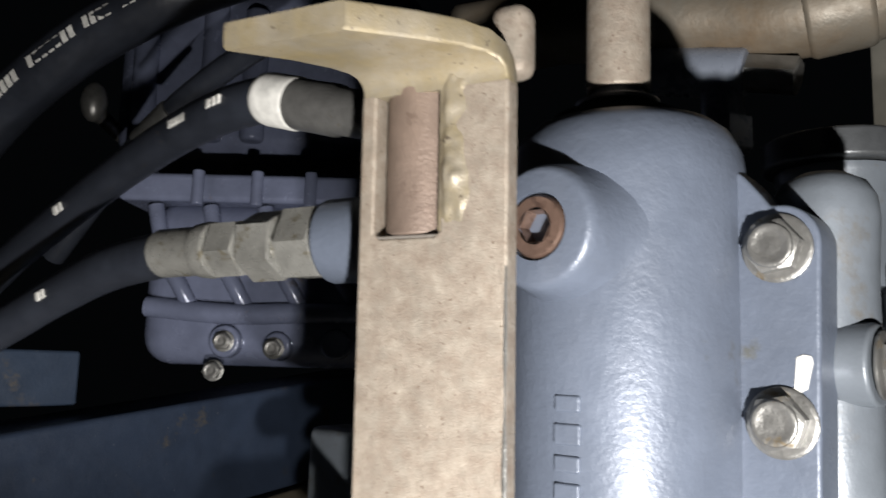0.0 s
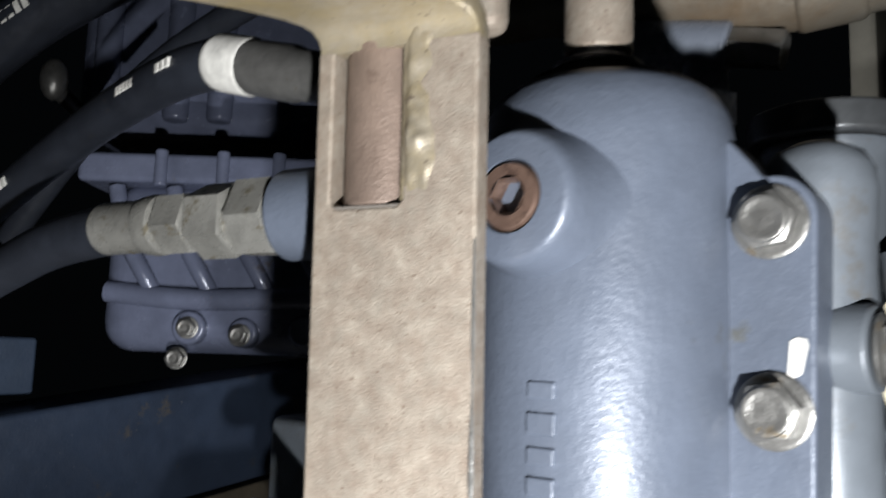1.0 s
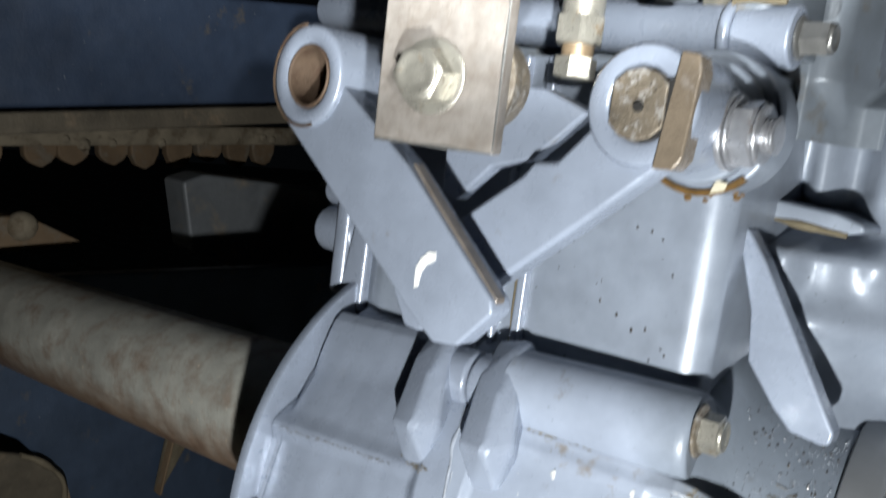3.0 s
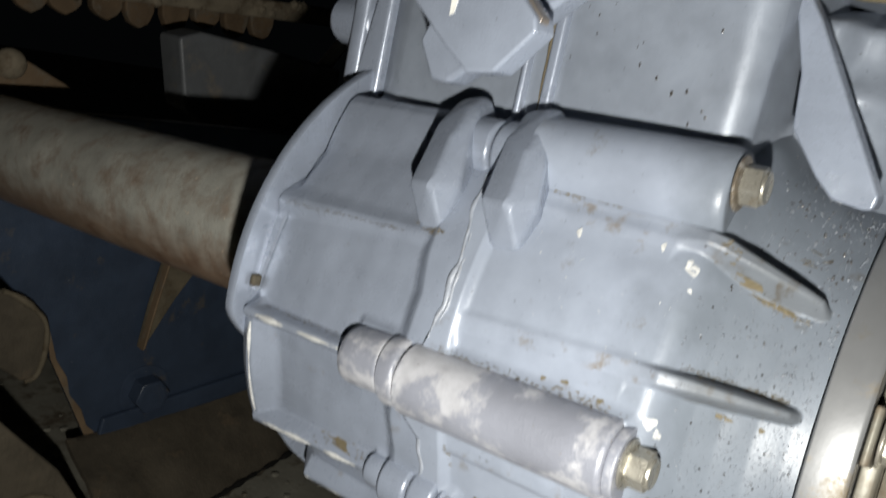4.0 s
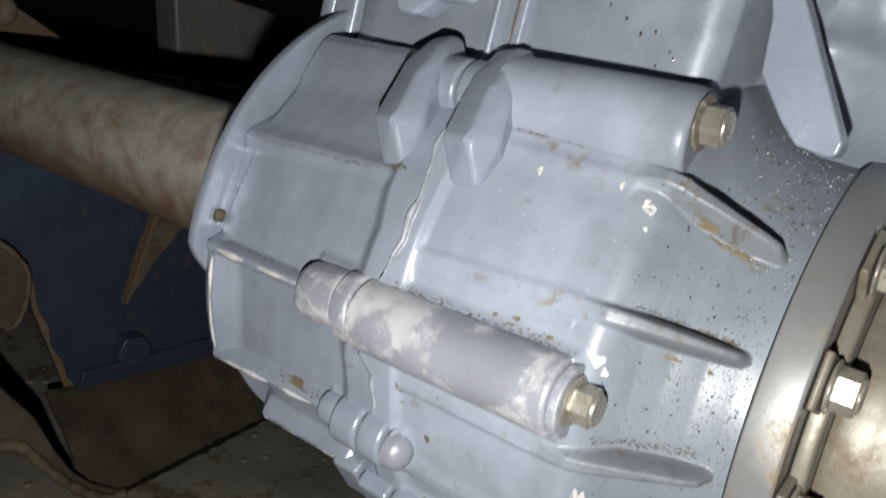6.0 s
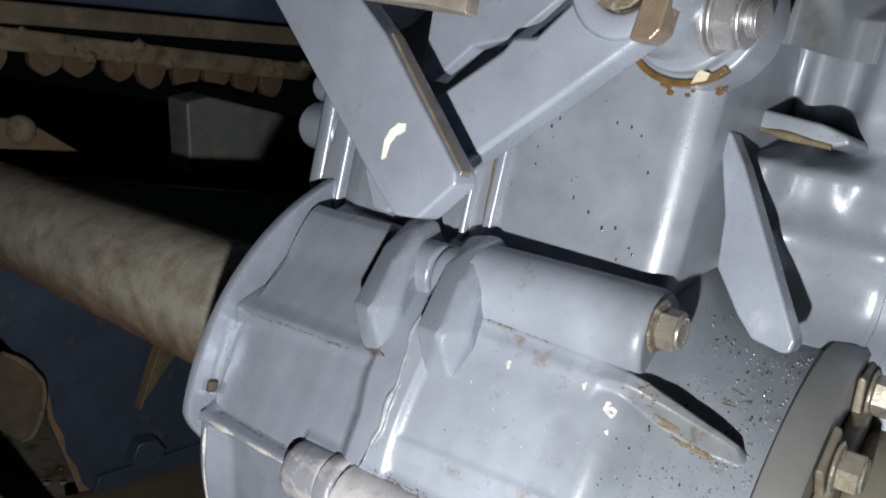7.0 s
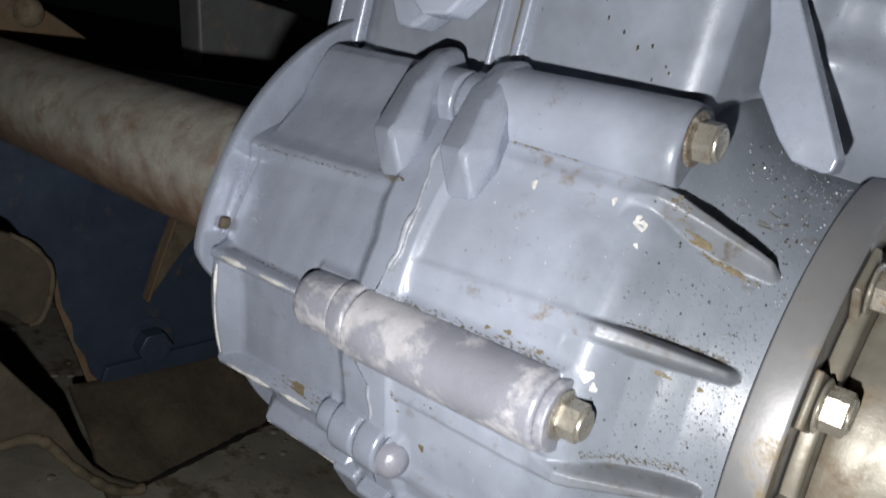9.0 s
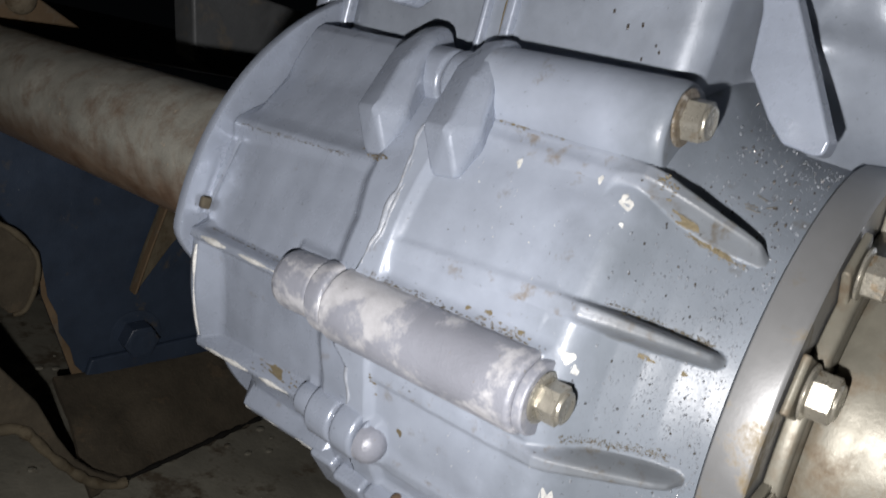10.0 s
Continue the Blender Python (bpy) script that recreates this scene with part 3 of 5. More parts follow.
# middle boss with worn paint
for s0, s1, r, c in ((-0.052, -0.0245, 0.0150, 0.1465), (-0.0240, -0.0134, 0.0172, 0.1465), (-0.0127, 0.0925, 0.0178, 0.1470)):
    bm = BM()
    mm, length = frame_to(at(s0, c, 0.5), at(s1, c, 1.0))
    e = 0.0060 if s0 < -0.03 else 0.0014
    revolve(bm, [(0, r - e), (e * 0.12, r - e * 0.55), (e * 0.40, r - e * 0.18), (e, r), (length * 0.5, r * (1.004 if length > 0.05 else 1)), (length - 0.003, r), (length - 0.0012, r - 0.0005), (length, r - 0.0018)], mm, 64)
    part("middle_boss", bm, PAINT_WORN, gear_case, "grey boss with paint worn to bare metal", local=True)
bm = BM()
rod(bm, at(0.092, 0.147, 1), at(0.0968, 0.147, 1), 0.0158, 0.001, 40)
part("washer", bm, PAINT_WORN, gear_case, local=True)
bolt(gear_case, at(0.0965, 0.149, 1.5), (1, 0, 0), 0.0145, 0.0095, 0.0108, ZINC, "case_bolt", local=True)
# lower small boss with a domed stud, and the lugs below it
for s0, s1, r in ((-0.0370, -0.0240, 0.0092), (-0.0240, -0.0066, 0.0136), (-0.0058, 0.0090, 0.0142), (0.0090, 0.0140, 0.0118)):
    bm = BM()
    rod(bm, at(s0, 0.1470, -23.2), at(s1, 0.1470, -23.2), r, 0.0026, 40)
    part("lower_boss", bm, PAINT, gear_case, local=True)
bm = BM()
mm, _ = frame_to(at(0.011, 0.1515, -23), at(0.03, 0.1515, -23))
revolve(bm, [(0, 0.0096), (0.004, 0.0096), (0.0068, 0.0084), (0.0088, 0.0062), (0.0100, 0.0034), (0.0104, 0.0005)], mm, 30)
part("domed_stud", bm, PAINT_WORN, gear_case, local=True)
for s0, s1, r in ((-0.0370, -0.0190, 0.1545), (-0.0165, 0.0040, 0.1580), (0.0050, 0.0235, 0.1575)):
    bm = BM()
    rbox(bm, (s0, 0.132, -0.0165), (s1, r, 0.0125), 0.0028, spoke(-41), 3)
    part("bottom_lug", bm, PAINT, gear_case, local=True)
bm = BM()
rod(bm, at(0.0225, 0.146, -41), at(0.096, 0.146, -41), 0.0155, 0.003, 40)
part("bottom_boss", bm, PAINT, gear_case, local=True)
bm = BM()
rod(bm, at(0.0225, 0.1530, -37), at(0.0265, 0.1530, -37), 0.0068, 0.001, 20)
part("rust_stud", bm, RUST, gear_case, local=True)
# dark plug painted as the shade in the gap where the middle rib meets the flange
bm = BM()
rbox(bm, (-0.1325, -0.0060, -0.0034), (-0.1285, 0.0002, 0.0036), 0.0015, spoke(6.5) @ Matrix.Translation((0, 0.1470, 0)))
part("gap_shade_plug", bm, DIRT_AND_SHADE, gear_case, "dark plug for the shaded gap at the flange", local=True)
# thread of sealant squeezed from the seam
for shift, r, lo, hi, seed in ((0.0, 0.0015, 9, 42, 0.9), (0.0022, 0.0009, 9, 30, 1.3), (0.0, 0.0011, -22, -8, 1.1)):
    bm = BM()
    sweep(bm, [at(float(seam(a)) + shift + 0.0005 * math.sin(a * seed) + 0.0003 * math.sin(a * 2.3), 0.1497 + 0.0003 * math.sin(a * 1.7 * seed), a) for a in range(lo, hi, 2)], r, 8, sub=5, wob=0.9)
    part("sealant_bead", bm, SEALANT, gear_case, local=True)


# grit and oil droplets that stick to the shoulder
def beads(name, n, s0, s1, a0, a1, small, large, material, seed, power=0.6, stretch=1.3):
    rnd = random.Random(seed)
    bm = BM()
    for k in range(n):
        s = s0 + (s1 - s0) * rnd.random() ** power
        a = a0 + (a1 - a0) * rnd.random()
        r = small + (large - small) * rnd.random() ** 3
        bmesh.ops.create_icosphere(bm, subdivisions=1, radius=r, matrix=Matrix.Translation(at(s, float(skin(s)) + r * 0.1, a)) @ Matrix.Diagonal((1, 0.7 + rnd.random() * 0.6, 0.8 + (stretch - 0.8) * rnd.random(), 1)))
    part(name, bm, material, gear_case, local=True, kind="stuff")


beads("oil_spatter", 900, 0.100, 0.151, -24, 74, 0.0002, 0.0008, DROP, 5)
beads("oil_spatter", 1500, 0.108, 0.151, -12, 32, 0.00013, 0.0005, DROP, 15, 0.75)
beads("grit", 330, 0.098, 0.151, -30, 75, 0.0002, 0.0007, GRIT, 6)
beads("grit", 60, 0.112, 0.146, 40, 72, 0.0002, 0.0008, GRIT, 16, 0.8, 2.2)
beads("dust", 150, 0.01, 0.10, -30, 60, 0.00015, 0.0004, CHIP, 7)
# stalks of chaff caught on the oily cone
rnd = random.Random(31)
for k in range(5):
    s, a = 0.128 + 0.014 * rnd.random(), 47 + 6 * rnd.random()
    bm = BM()
    p = at(s, float(skin(s)) + 0.0004, a)
    q = at(s + rnd.uniform(0.002, 0.006), float(skin(s + 0.004)) + 0.0006, a + rnd.uniform(-0.5, 1.8))
    sweep(bm, [p, (p + q) / 2, q], 0.00014, 6, sub=2)
    part("chaff", bm, OCHRE, gear_case, "straw coloured chaff", local=True)


def chip(s, deg, ds, da, seed, material=None, lift=0.0004, turn=0.0):
    """A thin ragged flake lying on the case."""
    rnd = random.Random(seed)
    bm = BM()
    ring = []
    p1, p2, p3 = (rnd.uniform(0, 6.28) for _ in range(3))
    for k in range(36):
        t = 2 * math.pi * k / 36
        q = 0.80 + 0.13 * math.sin(2 * t + p1) + 0.16 * math.sin(3 * t + p2) + 0.035 * math.sin(7 * t + p3) + 0.05 * rnd.random()
        u, w = ds * q * math.cos(t), da * q * math.sin(t)
        ss, aa = s + u + turn * w * 0.001, deg + w
        ring.append(bm.verts.new(at(ss, surface(ss, aa) + lift, aa)))
    bm.faces.new(ring)
    res = bmesh.ops.extrude_face_region(bm, geom=list(bm.faces))
    bmesh.ops.scale(bm, vec=(1, 0.995, 0.995), verts=[v for v in res["geom"] if isinstance(v, bmesh.types.BMVert)])
    part("paint_chip", bm, material or CHIP, gear_case, local=True)


chip(0.0965, 33.6, 0.0030, 1.1, 1, turn=-0.8)
chip(0.0945, 34.6, 0.0014, 0.7, 2)
chip(0.0985, 30.2, 0.0010, 0.4, 12)
chip(0.1035, -20, 0.0022, 7.5, 4)
chip(0.0440, 34.8, 0.0016, 0.8, 5)
chip(0.0820, 36.0, 0.0013, 0.7, 6)
chip(0.1000, 8.2, 0.0024, 1.3, 8)
chip(0.1030, 6.6, 0.0014, 0.9, 9)
for s, a, ds, da, seed in ((0.062, 9.8, 0.0020, 0.5, 21), (0.052, 9.2, 0.0015, 0.4, 22), (0.079, 9.0, 0.0018, 0.4, 23), (0.0285, -18.5, 0.0016, 1.0, 25), (0.136, 12.0, 0.0016, 0.5, 26), (0.128, 35.6, 0.0110, 0.55, 27), (0.115, 36.6, 0.0060, 0.45, 28), (0.122, 12.2, 0.0040, 0.5, 29),
                           (-0.030, 29.0, 0.0040, 0.6, 30), (-0.024, 27.6, 0.0050, 0.7, 32), (-0.060, -22.0, 0.0080, 0.5, 33)):
    chip(s, a, ds, da, seed, OCHRE, 0.00025)


def crease(name, rows, r, material, label=""):
    """A ragged line of dirt or bare metal along a crease or an edge."""
    bm = BM()
    sweep(bm, [at(*p) for p in rows], r, 8, sub=10, wob=1.3)
    part(name, bm, material, gear_case, label, local=True)


def along(s0, s1, r, a0, a1, n=9):
    return [(s0 + (s1 - s0) * k / n, r, a0 + (a1 - a0) * k / n) for k in range(n + 1)]


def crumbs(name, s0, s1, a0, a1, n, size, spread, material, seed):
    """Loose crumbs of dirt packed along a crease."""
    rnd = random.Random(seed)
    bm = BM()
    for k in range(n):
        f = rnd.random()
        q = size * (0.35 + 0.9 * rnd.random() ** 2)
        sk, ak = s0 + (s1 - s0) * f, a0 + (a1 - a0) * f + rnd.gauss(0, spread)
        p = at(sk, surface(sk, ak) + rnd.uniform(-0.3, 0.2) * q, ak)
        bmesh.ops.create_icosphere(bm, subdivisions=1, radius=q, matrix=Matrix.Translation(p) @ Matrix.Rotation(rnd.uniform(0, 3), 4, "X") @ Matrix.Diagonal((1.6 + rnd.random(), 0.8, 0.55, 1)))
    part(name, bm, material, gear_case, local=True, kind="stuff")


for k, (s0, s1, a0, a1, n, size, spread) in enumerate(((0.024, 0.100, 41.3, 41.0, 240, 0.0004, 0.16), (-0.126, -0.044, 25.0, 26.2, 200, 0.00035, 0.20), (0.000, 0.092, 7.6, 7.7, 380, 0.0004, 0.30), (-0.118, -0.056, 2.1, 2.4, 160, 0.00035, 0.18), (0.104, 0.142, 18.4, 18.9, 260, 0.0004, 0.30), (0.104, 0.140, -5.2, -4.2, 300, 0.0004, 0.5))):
    crumbs("dirt", s0, s1, a0, a1, n, size, spread, DIRT_AND_SHADE, 40 + k)
for k, (s0, s1, a0, a1, n, size, spread) in enumerate(((-0.040, -0.022, 29.0, 27.4, 90, 0.0006, 0.5), (0.024, 0.040, 41.2, 41.1, 80, 0.0005, 0.25), (0.046, 0.058, 41.2, 41.1, 40, 0.0005, 0.25), (-0.078, -0.034, -22.4, -21.6, 120, 0.0005, 0.4), (0.010, 0.013, -9.5, -12.5, 30, 0.0006, 0.5), (0.116, 0.140, 35.4, 35.0, 110, 0.0004, 0.25), (0.103, 0.112, 38.9, 38.4, 50, 0.0005, 0.6), (0.058, 0.084, 8.3, 8.5, 60, 0.0005, 0.4))):
    crumbs("crud", s0, s1, a0, a1, n, size, spread, OCHRE, 60 + k)
for s0, s1, r, a0, a1, w in ((-0.123, -0.032, 0.1510, -25.2, -23.2, 0.0012), (-0.093, -0.034, 0.1518, -37.5, -37.3, 0.0011), (-0.127, -0.052, 0.1510, 0.3, 0.6, 0.0012), (-0.1246, -0.1242, 0.1496, -23.5, -2.0, 0.0008), (0.082, 0.100, 0.1486, -29.6, -29.0, 0.0010)):
    crease("worn_edge", along(s0, s1, r - 0.0006, a0, a1), w, CHIP, "bare metal along the edge")


# ring and bearing cap at the front end
end_ring = thing("end_ring", m=CASE, label="machined steel ring with rust, bolted to the gear case", category="ring")
bm = BM()
revolve(bm, [(0.1532, 0.07), (0.1532, 0.1168), (0.1545, 0.1182), (0.1685, 0.1182), (0.1705, 0.1165), (0.1705, 0.07)], LONG, 140)
part("ring", bm, RING, end_ring, local=True)
bm = BM()
revolve(bm, [(0.1709, 0.06), (0.1709, 0.0965), (0.172, 0.0975), (0.1765, 0.0975), (0.1785, 0.0955), (0.1785, 0.06)], LONG, 120)
part("cap_flange", bm, CORRODED, end_ring, "corroded bearing cap flange", local=True)
bm = BM()
revolve(bm, [(0.1789, 0.05), (0.1789, 0.084), (0.183, 0.0865), (0.195, 0.0865), (0.198, 0.084), (0.40, 0.081), (0.40, 0.05)], LONG, 96)
part("cap_barrel", bm, CORRODED, end_ring, "grey barrel with flaking paint", local=True)
for k in range(12):
    deg = -72 + 30 * k
    bm = BM()
    prism(bm, [(0.1709, 0.080), (0.1709, 0.1125), (0.172, 0.114), (0.1745, 0.113), (0.1755, 0.080)], 0.024, spoke(deg, -0.012), 0.0015)
    part("lug", bm, CORRODED, end_ring, local=True)
    bolt(end_ring, at(0.1753, 0.1025, deg), (1, 0, 0), 0.0160, 0.010, 0.0112, ZINC, "cap_bolt", local=True, turn=deg)

# rust creeping over the ring's lower edge
bm = BM()
rows = []
for k in range(40):
    a = -58 + 50 * k / 39
    w = 0.0135 * min(1.0, 1.3 * math.sin(math.pi * k / 39) + 0.15 * noise.noise(Vector((a * 0.3, 0, 0))))
    rows.append([bm.verts.new(at(s, 0.11835, a)) for s in (0.1683 - max(w, 0.0006), 0.1683)])
for p, q in zip(rows, rows[1:]):
    bm.faces.new((p[0], p[1], q[1], q[0]))
res = bmesh.ops.extrude_face_region(bm, geom=list(bm.faces))
bmesh.ops.scale(bm, vec=(1, 0.997, 0.997), verts=[v for v in res["geom"] if isinstance(v, bmesh.types.BMVert)])
part("rust_patch", bm, TOOTH_RUST, end_ring, "orange-brown rust patch", local=True)

# tube to the rear
TUBE_WAY = (AX - IN * 0.0228 + UP * 0.0219).normalized()
TUBE_UP = (UP - TUBE_WAY * UP.dot(TUBE_WAY)).normalized()
TUBE_IN = TUBE_UP.cross(TUBE_WAY)
TUBE_AT = CASE @ Vector((-0.14, 0.004, 0.006))
drive_tube = thing("drive_tube", m=Matrix(((TUBE_WAY.x, TUBE_IN.x, TUBE_UP.x, TUBE_AT.x), (TUBE_WAY.y, TUBE_IN.y, TUBE_UP.y, TUBE_AT.y), (TUBE_WAY.z, TUBE_IN.z, TUBE_UP.z, TUBE_AT.z), (0, 0, 0, 1))), label="long muddy grey-brown drive shaft tube with surface rust", category="tube")
bm = BM()
revolve(bm, [(-1.4, 0.046), (-1.4, 0.0555), (-0.4, 0.0558), (-0.16, 0.0558), (-0.030, 0.0560), (-0.028, 0.054), (-0.028, 0.046)], LONG, 96)
part("tube", bm, TUBE_RUST, drive_tube, local=True)
bm = BM()
revolve(bm, [(-0.060, 0.040), (-0.060, 0.0460), (-0.020, 0.047), (-0.018, 0.088), (-0.015, 0.094), (-0.0005, 0.096), (-0.0005, 0.040)], LONG, 80)
part("collar", bm, PAINT, drive_tube, local=True)
for deg in (62, 5, 115):
    bolt(drive_tube, at(-0.018, 0.074, deg), (-1, 0, 0), 0.016, 0.012, 0.011, GALV, "collar_bolt", local=True)

# ---- upper transmission wall ----
transmission = thing("transmission", (-0.19, 0.35, 0.7), "grey painted transmission casting with fins, bosses and rust stains", "transmission")
bm = BM()
outline = [(-0.315, 0.317), (-0.300, 0.3135), (-0.20, 0.313)] + arc(-0.1075, 0.3262, 0.0132, -92, -2, 14) + [(-0.094, 0.40), (-0.094, 0.52), (-0.36, 0.52), (-0.36, 0.345)]
prism(bm, outline, 0.227, xy(0.545), 0)
part("side_wall", bm, PAINT_WET, transmission)
bm = BM()
for x, w in ((-0.212, 0.004), (-0.196, 0.006)):
    rbox(bm, (x - w / 2, 0.3085, 0.56), (x + w / 2, 0.318, 0.772), 0.0018, seg=3)
part("bead", bm, PAINT, transmission)
bm = BM()
prism(bm, [(-0.3390, 0.620), (-0.3300, 0.610), (-0.318, 0.606), (-0.316, 0.735), (-0.331, 0.735), (-0.3305, 0.668)], 0.03, xz(0.312), 0.003, 3)
rbox(bm, (-0.350, 0.312, 0.615), (-0.337, 0.36, 0.70), 0.004)
part("left_flange", bm, PAINT, transmission)
for z, r in ((0.705, 0.013), (0.680, 0.010), (0.654, 0.0155)):
    bm = BM()
    rod(bm, (-0.374, 0.330, z), (-0.335, 0.328, z), r, 0.005)
    part("cast_boss", bm, PAINT, transmission)
# triangular fin between wall and ring
bm = BM()
prism(bm, [(-0.0985, 0.6985), (-0.0965, 0.7015), (-0.0935, 0.7010), (-0.0835, 0.6880), (-0.0405, 0.6200), (-0.0412, 0.6145), (-0.0450, 0.6130), (-0.0590, 0.6145), (-0.0680, 0.6225), (-0.0832, 0.6405), (-0.0862, 0.6640)], 0.012, xz(0.3375), 0.0030, 3)
for v in bm.verts:
    v.co.y -= 0.06 * (v.co.x + 0.10)
part("fin", bm, PAINT, transmission)


# drops of oil on the wall below the shaft
rnd = random.Random(12)
bm = BM()
for k in range(150):
    x, z, r = rnd.uniform(-0.20, -0.112), 0.715 - 0.11 * rnd.random() ** 1.3, 0.0003 + 0.0008 * rnd.random() ** 4
    bmesh.ops.create_icosphere(bm, subdivisions=1, radius=r, matrix=Matrix.Translation((x, 0.3134, z)) @ Matrix.Diagonal((1, 0.8, 1 + rnd.random(), 1)))
part("oil_spatter", bm, GRIT, transmission, kind="stuff")


# the rounded casting in front of the wall: swells, hollows and a cross bead
def swell(v, c, w):
    return math.exp(-((v - c) / w) ** 2)


def step(v, a, b):
    t = min(1.0, max(0.0, (v - a) / (b - a)))
    return t * t * (3 - 2 * t)


def front_depth(x, z):
    y = 0.422 - 0.046 * (1 - step(z, 0.690, 0.706)) * (1 - 0.65 * step(x, -0.072, -0.030))
    above, below = step(z, 0.708, 0.718), 1 - step(z, 0.700, 0.712)
    lens = max(0.0, math.sin(math.pi * min(1.0, max(0.0, (z - 0.700) / 0.082))))
    y -= 0.042 * above * lens * swell(x, -0.1035 + 0.10 * (z - 0.74), 0.0088)
    y -= 0.030 * above * swell(x, -0.083, 0.0125) * (1 - 0.4 * step(z, 0.755, 0.785))
    y -= 0.034 * step(x, -0.076, -0.052) * step(z, 0.690, 0.722) * (1 - 0.5 * step(z, 0.764, 0.769))
    col = step(x, -0.112, -0.106) * (1 - step(x, -0.084, -0.073))
    y -= 0.014 * below * step(z, 0.648, 0.662) * col
    y -= 0.010 * below * step(x, -0.086, -0.07) * swell(z, 0.659, 0.010)
    y -= 0.012 * below * step(x, -0.060, -0.045) * step(z, 0.66, 0.69)
    y -= 0.016 * (1 - step(z, 0.605, 0.63))
    return y


bm = BM()
nx, nz = 150, 110
grid = [[bm.verts.new((-0.125 + 0.47 * (i / nx) ** 1.5, front_depth(-0.125 + 0.47 * (i / nx) ** 1.5, 0.50 + 0.304 * j / nz), 0.50 + 0.304 * j / nz)) for j in range(nz + 1)] for i in range(nx + 1)]
for i in range(nx):
    for j in range(nz):
        bm.faces.new((grid[i][j], grid[i + 1][j], grid[i + 1][j + 1], grid[i][j + 1]))
rbox(bm, (-0.125, 0.425, 0.50), (0.345, 0.60, 0.805), 0.004)
part("front_casting", bm, PAINT_WET, transmission, angle=60)
# joints round the barrel
for x0, w, h in ((-0.0295, 0.0022, 0.0012), (-0.0165, 0.0030, 0.0022)):
    bm = BM()
    rows = []
    for j in range(40):
        z = 0.600 + 0.0044 * j
        y = front_depth(x0, z)
        rows.append([bm.verts.new(p) for p in ((x0 - w, y + 0.002, z), (x0 - w * 0.7, y - h, z), (x0 + w * 0.7, y - h, z), (x0 + w, y + 0.002, z))])
    for p, q in zip(rows, rows[1:]):
        for k in range(3):
            bm.faces.new((p[k], p[k + 1], q[k + 1], q[k]))
    part("joint", bm, PAINT_WET, transmission)
bm = BM()
prism(bm, [(-0.120, 0.7075), (-0.060, 0.7035), (-0.0525, 0.7060), (-0.0540, 0.7095), (-0.066, 0.7130), (-0.120, 0.7175)], 0.05, xz(0.370), 0.0026, 3)
part("ledge", bm, PAINT_WET, transmission)
# horizontal bore behind the levers with end plug
bm = BM()
rod(bm, (-0.405, 0.336, 0.800), (-0.112, 0.3255, 0.7875), 0.0128, 0.003, 48)
part("bore_tube", bm, PAINT, transmission)
bm = BM()
rod(bm, (-0.114, 0.3255, 0.7865), (-0.1085, 0.3255, 0.7865), 0.0160, 0.002, 48)
rod(bm, (-0.109, 0.3255, 0.7865), (-0.083, 0.326, 0.786), 0.0138, 0.0015, 48)
part("bore_end", bm, PAINT, transmission)
bolt(transmission, (-0.0832, 0.326, 0.786), (1, 0.03, 0), 0.0135, 0.013, 0.0095, GALV, "bore_plug")
bm = BM()
rbox(bm, (-0.40, 0.343, 0.74), (-0.112, 0.55, 0.86), 0.006, seg=3)
part("upper_block", bm, DULL_PAINT, transmission)
# block, column and ledge beside the valve's foot
bm = BM()
prism(bm, [(-0.1100, 0.3150), (-0.0990, 0.3160), (-0.0935, 0.3185), (-0.0895, 0.325), (-0.087, 0.335), (-0.0865, 0.37), (-0.1100, 0.37)], 0.052, xy(0.780), 0.0022, 3)
part("upper_step", bm, DULL_PAINT, transmission)
bm = BM()
rbox(bm, (-0.1270, 0.3195, 0.786), (-0.1105, 0.36, 0.8335), 0.001)
part("gasket_face", bm, CORRODED, transmission, "stained cream machined face")
X, Z = np.meshgrid(np.linspace(-0.118, -0.052, 120), np.linspace(0.745, 0.945, 300), indexing="ij")
back = -0.432 - 6.0 * np.maximum(X + 0.062, 0) - 0.02 * np.clip((Z - 0.88) / 0.03, 0, 1)
tri = np.maximum(0.8600 - Z, (Z - 0.8600) + (X + 0.0765) * 1.22)
tri = -0.3800 - 3.0 * np.maximum(np.maximum(tri, -0.0985 - X), 0)
disc = -0.3980 - 0.030 * np.maximum(np.sqrt(((X + 0.0745) / 0.0125) ** 2 + ((Z - 0.822) / 0.050) ** 2) - 0.55, 0) ** 2 - 0.25 * np.maximum(np.sqrt(((X + 0.0745) / 0.0125) ** 2 + ((Z - 0.822) / 0.050) ** 2) - 1.0, 0)
layers = [("foot_casting", back, 0), ("round_cover", disc, 0.002), ("", post(X, Z, -0.0690, 0.0125, 0.874, 0.99, 0.384), 0.004), ("", slab(X, Z, -0.105, -0.0765, 0.8380, 0.8600, 0.388, 2.5), 0.003), ("", tri, 0.003),
          ("", slab(X, Z, -0.125, -0.0885, 0.740, 0.8290, 0.362, 2.0), 0.006), ("short_column", post(X, Z, -0.0865, 0.0125, 0.7740, 0.840, 0.3640, 1.0), 0.006),
          ("", slab(X, Z, -0.125, -0.0800, 0.8275, 0.8315, 0.352 + 0.25 * np.maximum(X + 0.092, 0), 5.0, 0.0008), 0.003), ("", slab(X, Z, -0.12, -0.06, 0.735, 0.764, 0.392, 1.2), 0.010)]
relief(transmission, X, Z, layers, [DULL_PAINT, DARK_PAINT, DULL_PAINT])

